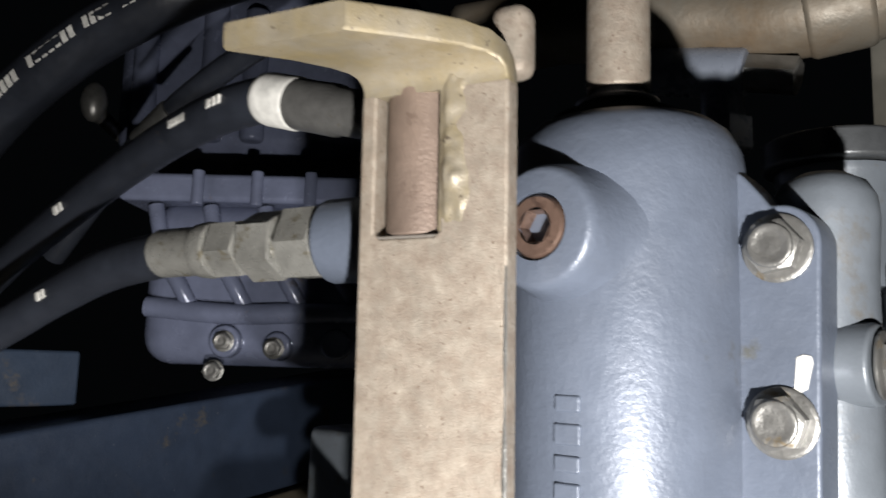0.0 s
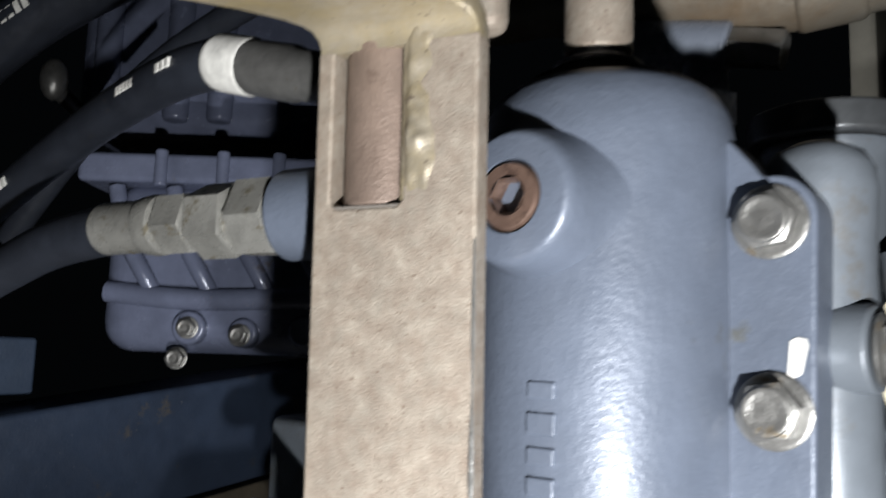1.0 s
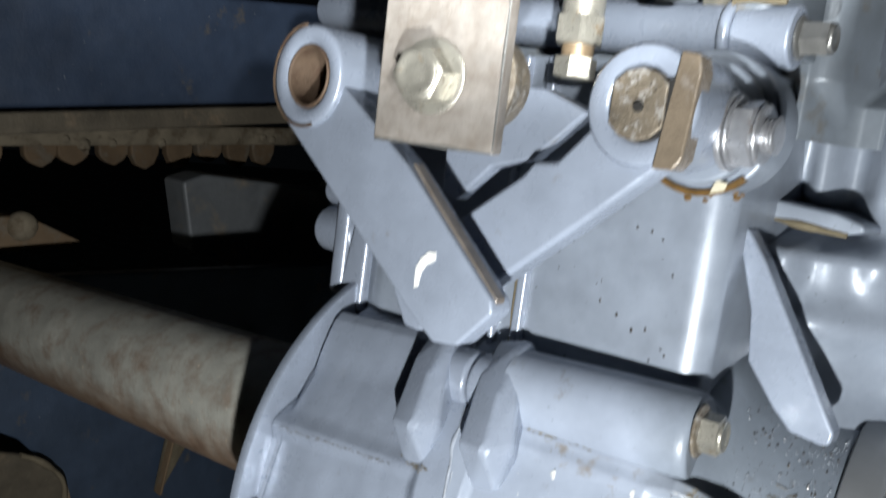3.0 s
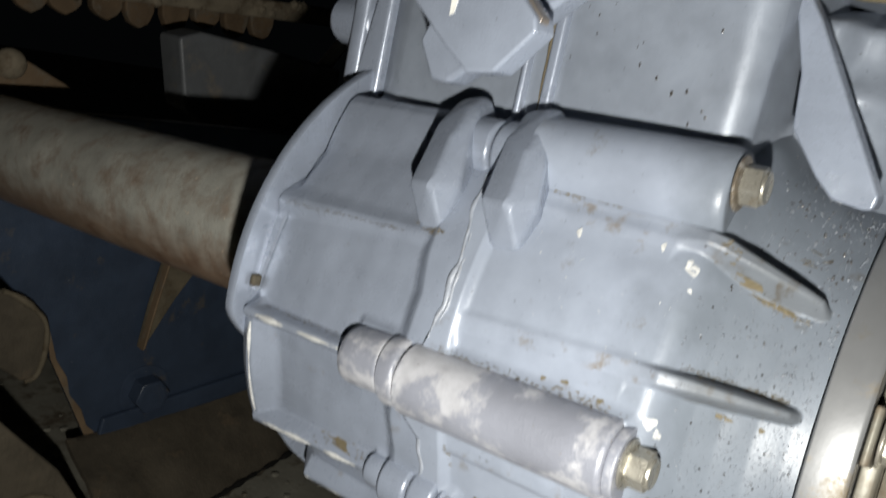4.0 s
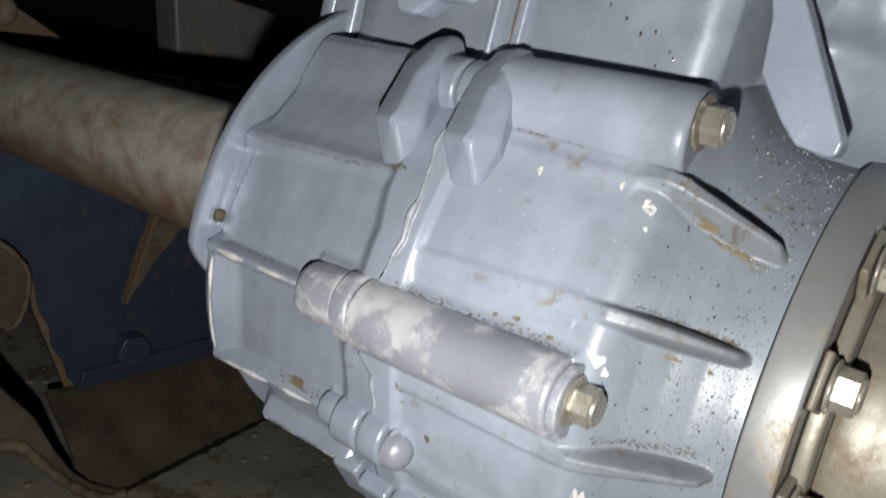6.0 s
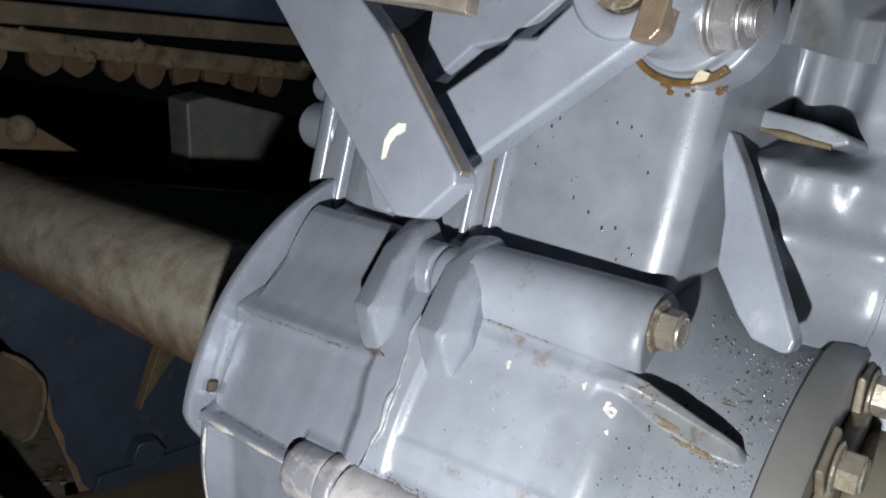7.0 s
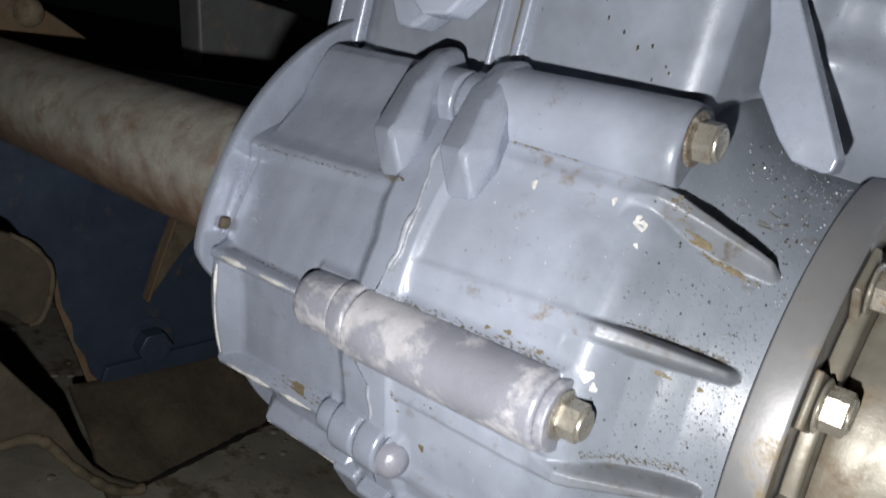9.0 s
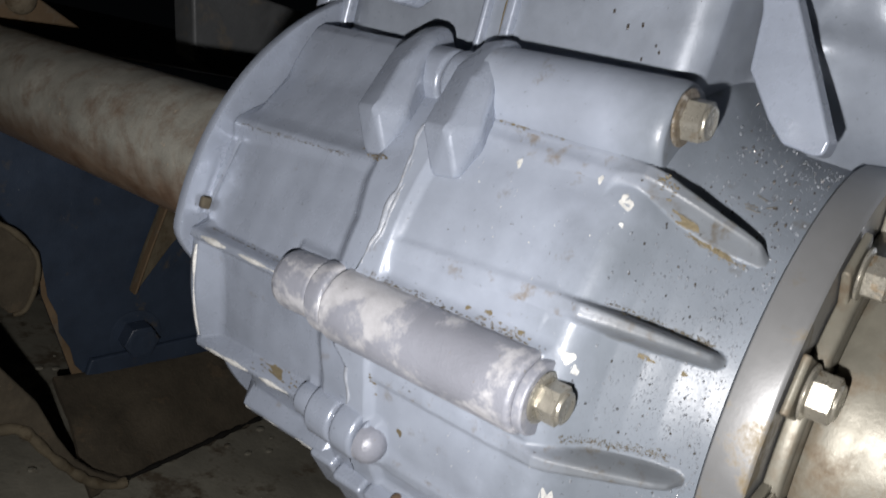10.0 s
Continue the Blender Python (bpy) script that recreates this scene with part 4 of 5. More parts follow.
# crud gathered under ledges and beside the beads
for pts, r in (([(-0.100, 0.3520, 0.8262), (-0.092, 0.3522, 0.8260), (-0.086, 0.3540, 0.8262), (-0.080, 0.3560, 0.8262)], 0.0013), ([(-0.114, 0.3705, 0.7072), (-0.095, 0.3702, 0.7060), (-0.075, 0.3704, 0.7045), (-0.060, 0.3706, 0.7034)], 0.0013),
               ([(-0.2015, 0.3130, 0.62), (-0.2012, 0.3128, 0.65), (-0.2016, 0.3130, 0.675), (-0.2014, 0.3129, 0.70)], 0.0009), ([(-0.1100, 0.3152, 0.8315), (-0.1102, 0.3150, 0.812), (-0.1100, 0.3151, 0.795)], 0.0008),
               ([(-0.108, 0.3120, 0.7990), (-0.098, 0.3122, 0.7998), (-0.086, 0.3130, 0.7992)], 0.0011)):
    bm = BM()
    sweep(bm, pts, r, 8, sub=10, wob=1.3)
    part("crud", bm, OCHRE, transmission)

# ---- cross shaft with clamped lever ----
shaft = thing("cross_shaft", (-0.105, 0.30, 0.748), "rusty cross shaft with flattened end in a grey boss", "shaft")
bm = BM()
flat = [(0.0142 * math.cos(radians(a)), 0.0142 * math.sin(radians(a))) for a in (-62, -35, 35, 62, 90, 118, 145, 215, 242, 270)]
prism(bm, [(-0.1105 + x, 0.7465 + y) for x, y in flat], 0.09, xz(0.2445), 0.0008)
part("shaft_end", bm, RUSTY_SHAFT, shaft)
bm = BM()
rod(bm, (-0.107, 0.325, 0.7455), (-0.107, 0.3005, 0.7455), 0.0315, 0.002, 64)
rod(bm, (-0.107, 0.301, 0.7455), (-0.107, 0.2925, 0.7455), 0.0270, 0.002, 56)
part("shaft_seat", bm, PAINT_WET, shaft)

bm = BM()
prism(bm, arc(-0.107, 0.7455, 0.0322, 205, 315, 16) + arc(-0.107, 0.7455, 0.0292, 315, 205, 16), 0.004, xz(0.2985), 0.0008)
part("oil_seep", bm, OIL, shaft, "amber oil seeping round the seat")
rnd = random.Random(8)
bm = BM()
for k in range(14):
    a, w = radians(rnd.uniform(215, 300)), rnd.uniform(0.0006, 0.0017)
    q = 0.0318 + rnd.uniform(-0.001, 0.0035)
    bmesh.ops.create_icosphere(bm, subdivisions=2, radius=w, matrix=Matrix.Translation((-0.107 + q * math.cos(a), 0.3128, 0.7455 + q * math.sin(a))) @ Matrix.Diagonal((1.5, 0.35, 1.0, 1)))
part("oil_drips", bm, OIL, shaft, "amber oil drops on the wall", kind="stuff")
bm = BM()
prism(bm, [(-0.0985, 0.7155), (-0.0925, 0.7175), (-0.0915, 0.7205), (-0.0965, 0.7215)], 0.0008, xz(0.2975), 0)
part("paint_chip", bm, GASKET, shaft, "cream flake")
bm = BM()
rod(bm, (-0.1095, 0.2447, 0.7455), (-0.1095, 0.243, 0.7455), 0.0022, 0.0005, 14)
part("centre_mark", bm, BLACK, shaft)

# flat black crescent painted as the shade between shaft and hub
bm = BM()
prism(bm, [(-0.0995, 0.7560), (-0.0968, 0.7575), (-0.0968, 0.7400), (-0.1010, 0.7345), (-0.1075, 0.7325), (-0.1070, 0.7345), (-0.1020, 0.7372), (-0.0995, 0.7410)], 0.0012, xz(0.2455), 0)
part("shaft_gap_shade", bm, BLACK, shaft, "black inset for the shade in the gap beside the shaft")

clamp_lever = thing("clamp_lever", (-0.104, 0.26, 0.75), "grey painted clamp lever on a cross shaft", "lever")
bm = BM()
pipe(bm, (-0.1105, 0.2470, 0.7465), (-0.1105, 0.291, 0.7465), 0.0242, 0.0144, 0.002, 56)
part("hub", bm, PAINT, clamp_lever)
bm = BM()
prism(bm, [(-0.0945, 0.7305), (-0.099, 0.7245), (-0.130, 0.6970), (-0.166, 0.6660), (-0.203, 0.6360), (-0.2125, 0.6290), (-0.2235, 0.6295), (-0.2345, 0.6460), (-0.2310, 0.6540), (-0.193, 0.691), (-0.1640, 0.713), (-0.1595, 0.7195), (-0.148, 0.7205), (-0.1285, 0.742), (-0.124, 0.752), (-0.102, 0.748)],
      0.016, xz(0.2515), 0.0028, 3)
part("arm", bm, PAINT, clamp_lever)
bm = BM()
prism(bm, [(-0.1010, 0.7228), (-0.0925, 0.7232), (-0.0892, 0.7275), (-0.0870, 0.7605), (-0.0888, 0.7665), (-0.0962, 0.7675)], 0.011, xz(0.2453), 0.0010, 2)
part("clamp_ear", bm, OILFILM, clamp_lever, "bare rusty clamp face")
for x0, x1, r in ((-0.0890, -0.0862, 0.0160), (-0.0860, -0.0842, 0.0145), (-0.0757, -0.0740, 0.0120)):
    bm = BM()
    pipe(bm, (x0, 0.284, 0.7415), (x1, 0.284, 0.7415), r, 0.006, 0.0005, 30)
    part("washer", bm, STEEL, clamp_lever)
bm = BM()
hexprism(bm, (-0.0842, 0.284, 0.7415), (-0.0757, 0.284, 0.7415), 0.0235, turn=20)
part("nut", bm, STEEL, clamp_lever)
bm = BM()
rod(bm, (-0.10, 0.284, 0.7415), (-0.0690, 0.284, 0.7415), 0.0070, 0.0012, 20)
for k in range(3):
    rod(bm, (-0.0735 + 0.0017 * k, 0.284, 0.7415), (-0.0727 + 0.0017 * k, 0.284, 0.7415), 0.0076, 0.0003, 20)
part("stud", bm, STEEL, clamp_lever)

# ---- long lever with open hub ----
long_lever = thing("open_hub_lever", (-0.278, 0.24, 0.75), "grey painted lever with open rust-lined hub and white chip", "lever")
bm = BM()
pipe(bm, (-0.2815, 0.2215, 0.7455), (-0.2815, 0.300, 0.7455), 0.0258, 0.0158, 0.0025, 60)
part("hub", bm, PAINT, long_lever)
bm = BM()
pipe(bm, (-0.2815, 0.2225, 0.7455), (-0.2815, 0.295, 0.7455), 0.0159, 0.0138, 0.0008, 40)
part("bush", bm, RUST, long_lever, "rusty bush")
bm = BM()
rod(bm, (-0.2815, 0.244, 0.7455), (-0.2815, 0.33, 0.7455), 0.0137, 0.003)
part("pin", bm, RUSTY_SHAFT, long_lever)
bm = BM()
prism(bm, [(-0.2945, 0.7385), (-0.2885, 0.7285), (-0.1870, 0.6520), (-0.172, 0.6425), (-0.158, 0.6445), (-0.1415, 0.6625), (-0.143, 0.668), (-0.2005, 0.7180), (-0.252, 0.7520), (-0.256, 0.766)] + arc(-0.2730, 0.7525, 0.0178, 38, -145, 14), 0.014, xz(0.2245) @ Matrix.Translation((-0.0085, -0.0070, 0)), 0.0035, 3)
part("arm", bm, PAINT, long_lever)
bm = BM()
prism(bm, [(-0.1990, 0.7175), (-0.1978, 0.7186), (-0.1420, 0.6684), (-0.1428, 0.6645)], 0.0060, xz(0.2275) @ Matrix.Translation((-0.0085, -0.0070, 0)), 0.0006)
part("bare_edge", bm, BARE, long_lever, "bare metal edge")
bm = BM()
prism(bm, [(-0.1755, 0.6815), (-0.1795, 0.6812), (-0.1838, 0.6775), (-0.1862, 0.6725), (-0.1858, 0.6640), (-0.1836, 0.6650), (-0.1826, 0.6715), (-0.1798, 0.6755), (-0.1752, 0.6783)], 0.0006, xz(0.2241) @ Matrix.Translation((-0.0085, -0.0070, 0)), 0)
part("paint_chip", bm, WHITE, long_lever, "white paint chip")

bm = BM()
prism(bm, arc(-0.2815, 0.7455, 0.0256, 95, 290, 22) + arc(-0.2815, 0.7455, 0.0243, 290, 95, 22), 0.0006, xz(0.2211), 0)
part("rust_line", bm, RUST, long_lever, "rust line round the hub")

# ---- upright bar bracket ----
TURN = pose(-0.1765, 0.2035, 0.72, 1.5, 0, 14)
bar = thing("upright_bar", m=TURN, label="tan rusty flat steel bar bracket with bent top and slot", category="bracket")
W, T = 0.0275, 0.009
bm = BM()
FACE = Matrix(((1, 0, 0, 0), (0, 0, 1, 0), (0, 1, 0, 0), (0, 0, 0, 1)))
prism(bm, [(-W, 0.0895), (W, 0.0895), (W, 0.272), (0.0035, 0.272), (0.0035, 0.2235), (0.0015, 0.2215), (-0.0195, 0.2215), (-0.0215, 0.2235), (-0.0215, 0.272), (-W, 0.272)], T, FACE, 0.0012, 2)
part("strip", bm, BAR, bar, local=True)
# lower end of the bar, greyer and darker than the strip above
bm = BM()
prism(bm, [(-W, 0.0), (W, 0.0), (W, 0.0893), (-W, 0.0893)], T, FACE, 0.0012, 2)
part("lower_strip", bm, BAR_GREY, bar, "greyer, darker lower end", local=True)
# the top sweeps forward in a wide bend and flares to one side
bm = BM()
rings = []
BEND = ((0.0002, 0.2708, 0, 0), (0.0, 0.2728, 0, 0), (-0.0008, 0.2752, 0.0003, 0.0003), (-0.0028, 0.2773, 0.0012, 0.0015), (-0.006, 0.2786, 0.0030, 0.0040),
        (-0.012, 0.2792, 0.0065, 0.0090), (-0.024, 0.2790, 0.0135, 0.0190), (-0.043, 0.2775, 0.0250, 0.0340))
for k, (y, z, left, right) in enumerate(BEND):
    a, b = BEND[max(k - 1, 0)], BEND[min(k + 1, len(BEND) - 1)]
    d = Vector((0, b[0] - a[0], b[1] - a[1])).normalized()
    nrm = Vector((0, d.z, -d.y)) * (T if k else T - 0.0004)
    x0, x1, e = -W - left, W - right, 0.0012
    p = [Vector((x0 + e, y, z)), Vector((x1 - e, y, z)), Vector((x1, y, z)) + nrm * 0.13, Vector((x1, y, z)) + nrm * 0.87, Vector((x1 - e, y, z)) + nrm, Vector((x0 + e, y, z)) + nrm, Vector((x0, y, z)) + nrm * 0.87, Vector((x0, y, z)) + nrm * 0.13]
    rings.append([bm.verts.new(v) for v in p])
for a, b in zip(rings, rings[1:]):
    for k in range(8):
        bm.faces.new((a[k], a[(k + 1) % 8], b[(k + 1) % 8], b[k]))
bm.faces.new(rings[0]), bm.faces.new(rings[-1])
part("bent_top", bm, BAR_TOP, bar, local=True)
bm = BM()
sweep(bm, [(W - 0.0005, 0.0004, 0.001 + 0.03 * k) for k in range(8)], 0.0006, 6, sub=4, wob=0.9)
sweep(bm, [(-W + 0.001 + 0.0106 * k, 0.0004, 0.0005) for k in range(6)], 0.0006, 6, sub=4, wob=0.9)
part("worn_edge", bm, GALV, bar, "bright worn edge", local=True)
bm = BM()
rod(bm, (-0.0090, 0.0128, 0.2225), (-0.0090, 0.0128, 0.2775), 0.0130, 0.001, 40)
part("slot_rod", bm, BROWN, bar, "brown rod seen in the slot", local=True)
bm = BM()
rnd = random.Random(17)
lumps = [(rnd.uniform(0.004, 0.0125), rnd.uniform(0.226, 0.275), rnd.uniform(0.0014, 0.0034), rnd.uniform(0.0001, 0.0005)) for _ in range(90)]
rows = []
for k in range(56):
    z = 0.2232 + 0.0010 * k
    row = []
    for i in range(26):
        x = 0.0030 + 0.0005 * i
        side = min(x - 0.0030, 0.0155 - 0.0022 * math.sin(z * 310) - x, z - 0.2232, 0.2782 - z) / 0.0026
        h = sum(a * math.exp(-((x - u) ** 2 + (z - w) ** 2) / q ** 2) for u, w, q, a in lumps) + 0.0004 * math.exp(-((x - 0.0062) / 0.0030) ** 2)
        row.append(bm.verts.new((x, 0.0004 - h * min(max(side, 0), 1), z)))
    rows.append(row)
for a, b in zip(rows, rows[1:]):
    for k in range(25):
        bm.faces.new((a[k], a[k + 1], b[k + 1], b[k])).smooth = True
part("weld_bead", bm, BAR_TOP, bar, "yellowed weld bead beside the rod", local=True)
bm = BM()
prism(bm, [(-0.0215, 0.2195), (0.0035, 0.2195), (0.0035, 0.2225), (-0.0215, 0.2225)], 0.0085, Matrix(((1, 0, 0, 0), (0, 0, 1, 0.0005), (0, 1, 0, 0), (0, 0, 0, 1))), 0.0006)
part("slot_lip", bm, BAR_GREY, bar, local=True)
bolt(bar, (-0.0025, 0.0, 0.0275), (0, -1, 0), 0.0195, 0.0125, 0.0150, ZINC, "bar_bolt", "zinc plated hexagon bolt", local=True, turn=8)
bm = BM()
pipe(bm, (0.006, T, 0.0285), (0.006, T + 0.007, 0.0285), 0.0235, 0.005, 0.001, 44)
pipe(bm, (0.006, T + 0.0075, 0.0285), (0.006, T + 0.024, 0.0285), 0.0205, 0.005, 0.001, 44)
part("spacer_disc", bm, RUSTY_SHAFT, bar, "rusty spacer discs", local=True)
bm = BM()
rbox(bm, (0.016, 0.0092, 0.276), (0.0300, 0.022, 0.302), 0.005, seg=3)
part("rear_tab", bm, BAR, bar, local=True)

link_plate = thing("link_plate", (-0.15, 0.26, 0.74), "grey painted link plate behind the bar", "link")
bm = BM()
prism(bm, [(-0.218, 0.698), (-0.209, 0.695), (-0.190, 0.7135), (-0.168, 0.7195), (-0.142, 0.7430), (-0.166, 0.7515), (-0.190, 0.752), (-0.22, 0.73)], 0.010, xz(0.262), 0.0015)
part("plate", bm, PAINT, link_plate)

# ---- flat plate under the valve ----
foot = thing("foot_plate", (-0.15, 0.25, 0.81), "galvanised flat steel plate under the valve", "plate")
bm = BM()
prism(bm, [(-0.214, 0.172), (-0.140, 0.180), (-0.128, 0.187), (-0.106, 0.252), (-0.104, 0.274), (-0.114, 0.298), (-0.150, 0.318), (-0.19, 0.318), (-0.204, 0.215), (-0.222, 0.192)], 0.0060, xy(0.8065), 0.001)
part("sheet", bm, GALV, foot)
bolt(foot, (-0.1255, 0.282, 0.8065), (0, 0, -1), 0.0150, 0.010, 0.0125, GALV, "plate_bolt")

fitting = thing("grease_fitting", (-0.167, 0.285, 0.78), "zinc plated fitting with brass neck hanging below the plate", "fitting")
bm = BM()
rod(bm, (-0.167, 0.285, 0.8073), (-0.167, 0.285, 0.786), 0.0098, 0.001)
part("body", bm, ZINC, fitting)
bm = BM()
hexprism(bm, (-0.167, 0.285, 0.7865), (-0.167, 0.285, 0.7735), 0.0205)
part("hexagon", bm, ZINC, fitting)
bm = BM()
rod(bm, (-0.167, 0.285, 0.774), (-0.167, 0.285, 0.7655), 0.0075, 0.0005)
part("neck", bm, BRASS, fitting)
bm = BM()
hexprism(bm, (-0.167, 0.285, 0.7680), (-0.167, 0.285, 0.7580), 0.0172, turn=15)
part("lock_nut", bm, ZINC, fitting)

# ---- valve body ----
valve = thing("spool_valve", (-0.147, 0.278, 0.9), "blue-grey cast valve cylinder with port boss and bolted flange", "valve")
bm = BM()
VX, VY = -0.147, 0.279
revolve(bm, [(0.815, 0.040), (0.817, 0.0435), (0.90, 0.0445), (0.968, 0.0445), (0.979, 0.0430), (0.9865, 0.0395), (0.991, 0.034), (0.9935, 0.026), (0.9945, 0.018)], Matrix.Translation((VX, VY, 0)), 90)
part("cylinder", bm, VALVE, valve)
bm = BM()
m, _ = frame_to((VX - 0.002, 0.262, 0.946), (VX - 0.002, 0.2, 0.946))
revolve(bm, [(0, 0.042), (0.0117, 0.0344), (0.0165, 0.0306), (0.0200, 0.0278), (0.0236, 0.0254), (0.0275, 0.0237), (0.032, 0.0225), (0.037, 0.0216), (0.0395, 0.0204), (0.0408, 0.0185), (0.041, 0.0115), (0.036, 0.0108), (0.036, 0.002)], m, 72)
part("port_boss", bm, VALVE, valve)
bm = BM()
m, _ = frame_to((VX - 0.002, 0.228, 0.946), (VX - 0.002, 0.2, 0.946))
revolve(bm, [(0, 0.0108), (0.006, 0.0108), (0.0075, 0.0098), (0.0075, 0.0062)], m, 40, closed=False)
revolve(bm, [(0.0075, 0.0062), (0.0015, 0.0056), (0.001, 0.001)], m, 6, closed=False)
part("port_plug", bm, COPPER, valve, "coppery rusted socket plug")
bm = BM()
prism(bm, [(-0.1050, 0.842), (-0.094, 0.834), (-0.0875, 0.8355), (-0.082, 0.843), (-0.0785, 0.86), (-0.0765, 0.93)] + arc(-0.0895, 0.943, 0.0135, 0, 100, 8) + [(-0.096, 0.962), (-0.101, 0.968), (-0.108, 0.974), (-0.115, 0.98), (-0.125, 0.96), (-0.125, 0.87), (-0.1075, 0.856)],
      0.020, xz(0.2765), 0.0025, 3)
part("flange", bm, VALVE, valve)
bm = BM()
rod(bm, (-0.1135, 0.270, 0.8155), (-0.1135, 0.270, 0.854), 0.0110, 0.006, 32)
part("foot_rib", bm, VALVE, valve)
for z in (0.9415, 0.8845):
    bolt(valve, (-0.0895, 0.2765, z), (0, -1, 0), 0.0162, 0.0072, 0.0116, GALV, "flange_bolt", "zinc plated flange bolt")
bm = BM()
prism(bm, [(-0.0855, 0.8955), (-0.0835, 0.8945), (-0.0815, 0.8955), (-0.0795, 0.9040), (-0.0800, 0.9060), (-0.0825, 0.9065), (-0.0845, 0.9055)], 0.0006, xz(0.2760), 0)
part("paint_dash", bm, WHITE, valve, "white paint dash")
# raised foundry marks on the cylinder that cannot be read
for k, (z, w, h) in enumerate(((0.8885, 0.0095, 0.0055), (0.8785, 0.0100, 0.0070), (0.8690, 0.0095, 0.0055), (0.8600, 0.0095, 0.0060))):
    bm = BM()
    a = radians(-87)
    mm = Matrix.Translation((VX, VY, z)) @ Matrix.Rotation(a, 4, "Z") @ Matrix.Translation((0.0442, 0, 0)) @ Matrix(((0, 0, 1, 0), (1, 0, 0, 0), (0, 1, 0, 0), (0, 0, 0, 1)))
    rbox(bm, (-w / 2, -h / 2, -0.002), (w / 2, h / 2, 0.0009), 0.0009, mm, seg=3)
    part("cast_mark", bm, VALVE, valve)

push_rod = thing("valve_rod", (VX - 0.003, VY, 1.0), "tan rusty rod entering the top of the valve", "rod")
bm = BM()
rod(bm, (VX - 0.003, VY, 1.0075), (VX - 0.003, VY, 1.25), 0.0125, 0.0015, 40)
part("rod", bm, BAR, push_rod)
bm = BM()
rod(bm, (VX - 0.003, VY, 1.0015), (VX - 0.003, VY, 1.0085), 0.0105, 0.001)
part("seal_land", bm, STEEL, push_rod)
bm = BM()
revolve(bm, [(0.992, 0.026), (0.9965, 0.0255), (0.998, 0.0175), (1.0015, 0.0165), (1.0015, 0.0105)], Matrix.Translation((VX - 0.003, VY, 0)), 48)
part("wiper_seal", bm, BLACK, push_rod, "black rubber wiper seal")
bm = BM()
pipe(bm, (VX - 0.003, VY, 1.0015), (VX - 0.003, VY, 1.0035), 0.0165, 0.0125, 0.0004)
part("snap_ring", bm, STEEL, push_rod)


# ---- castings to the right of the valve ----
side_casting = thing("side_casting", (-0.08, 0.42, 0.9), "grey painted castings with cap and bolts beside the valve", "casting")
bm = BM()
revolve(bm, [(0.822, 0.0165), (0.83, 0.0172), (0.930, 0.0170), (0.944, 0.0176), (0.956, 0.0184), (0.964, 0.0176), (0.9695, 0.0145), (0.9730, 0.008), (0.974, 0.001)], Matrix.Translation((-0.0845, 0.3130, 0)), 56)
part("column", bm, DULL_PAINT, side_casting)
bm = BM()
rod(bm, (-0.090, 0.306, 0.904), (-0.0660, 0.304, 0.904), 0.0142, 0.0015, 44)
part("bolt_boss", bm, DULL_PAINT, side_casting)
bolt(side_casting, (-0.0660, 0.303, 0.904), (1, 0.0, 0), 0.0150, 0.010, 0.0115, GALV, "side_bolt")
bm = BM()
revolve(bm, [(0.94, 0.024), (0.985, 0.026), (0.992, 0.0285), (0.9955, 0.0285)], Matrix.Translation((-0.1045, 0.412, 0)), 56)
part("cap_neck", bm, DULL_PAINT, side_casting)
bm = BM()
rod(bm, (-0.1045, 0.412, 0.9965), (-0.1045, 0.412, 1.0105), 0.0345, 0.002, 56)
part("cap", bm, CAPMETAL, side_casting, "dark metal cap")
bm = BM()
prism(bm, [(-0.0905, 0.922), (-0.0865, 0.926), (-0.0835, 0.918), (-0.0800, 0.914), (-0.0810, 0.893), (-0.0830, 0.882), (-0.0905, 0.884), (-0.0960, 0.894), (-0.0945, 0.899), (-0.0870, 0.902), (-0.0860, 0.914)], 0.003, xz(0.382), 0.0007)
for v in bm.verts:
    v.co.x = -0.0755 + 0.62 * (v.co.x + 0.088)
    v.co.y -= 0.010
part("gasket", bm, GASKET, side_casting, "torn cream gasket")
for dz in (0.028, -0.024):
    bolt(side_casting, (-0.0560, 0.398, 0.893 + dz), (1, 0, 0), 0.013, 0.008, 0.010, GALV, "cover_bolt")
bm = BM()
prism(bm, [(-0.108, 0.880), (-0.1015, 0.868), (-0.0890, 0.8205), (-0.1010, 0.8240), (-0.1230, 0.8310)], 0.003, xz(0.575), 0.0006)
part("torn_sheet", bm, GALV, side_casting, "bent sheet metal edge")

tee = thing("pipe_tee", (-0.17, 0.47, 1.06), "dull grey pipe tee with hexagon ends", "pipe fitting")
bm = BM()
rod(bm, (-0.232, 0.462, 1.090), (-0.168, 0.472, 1.078), 0.0155, 0.003)
rod(bm, (-0.184, 0.470, 1.080), (-0.181, 0.470, 1.035), 0.0125, 0.002)
part("body", bm, PAINT, tee)
bm = BM()
hexprism(bm, (-0.172, 0.472, 1.079), (-0.139, 0.476, 1.071), 0.020)
part("end_nut", bm, GALV, tee)
bm = BM()
hexprism(bm, (-0.181, 0.470, 1.050), (-0.181, 0.470, 1.03), 0.028)
part("lower_nut", bm, PAINT, tee)

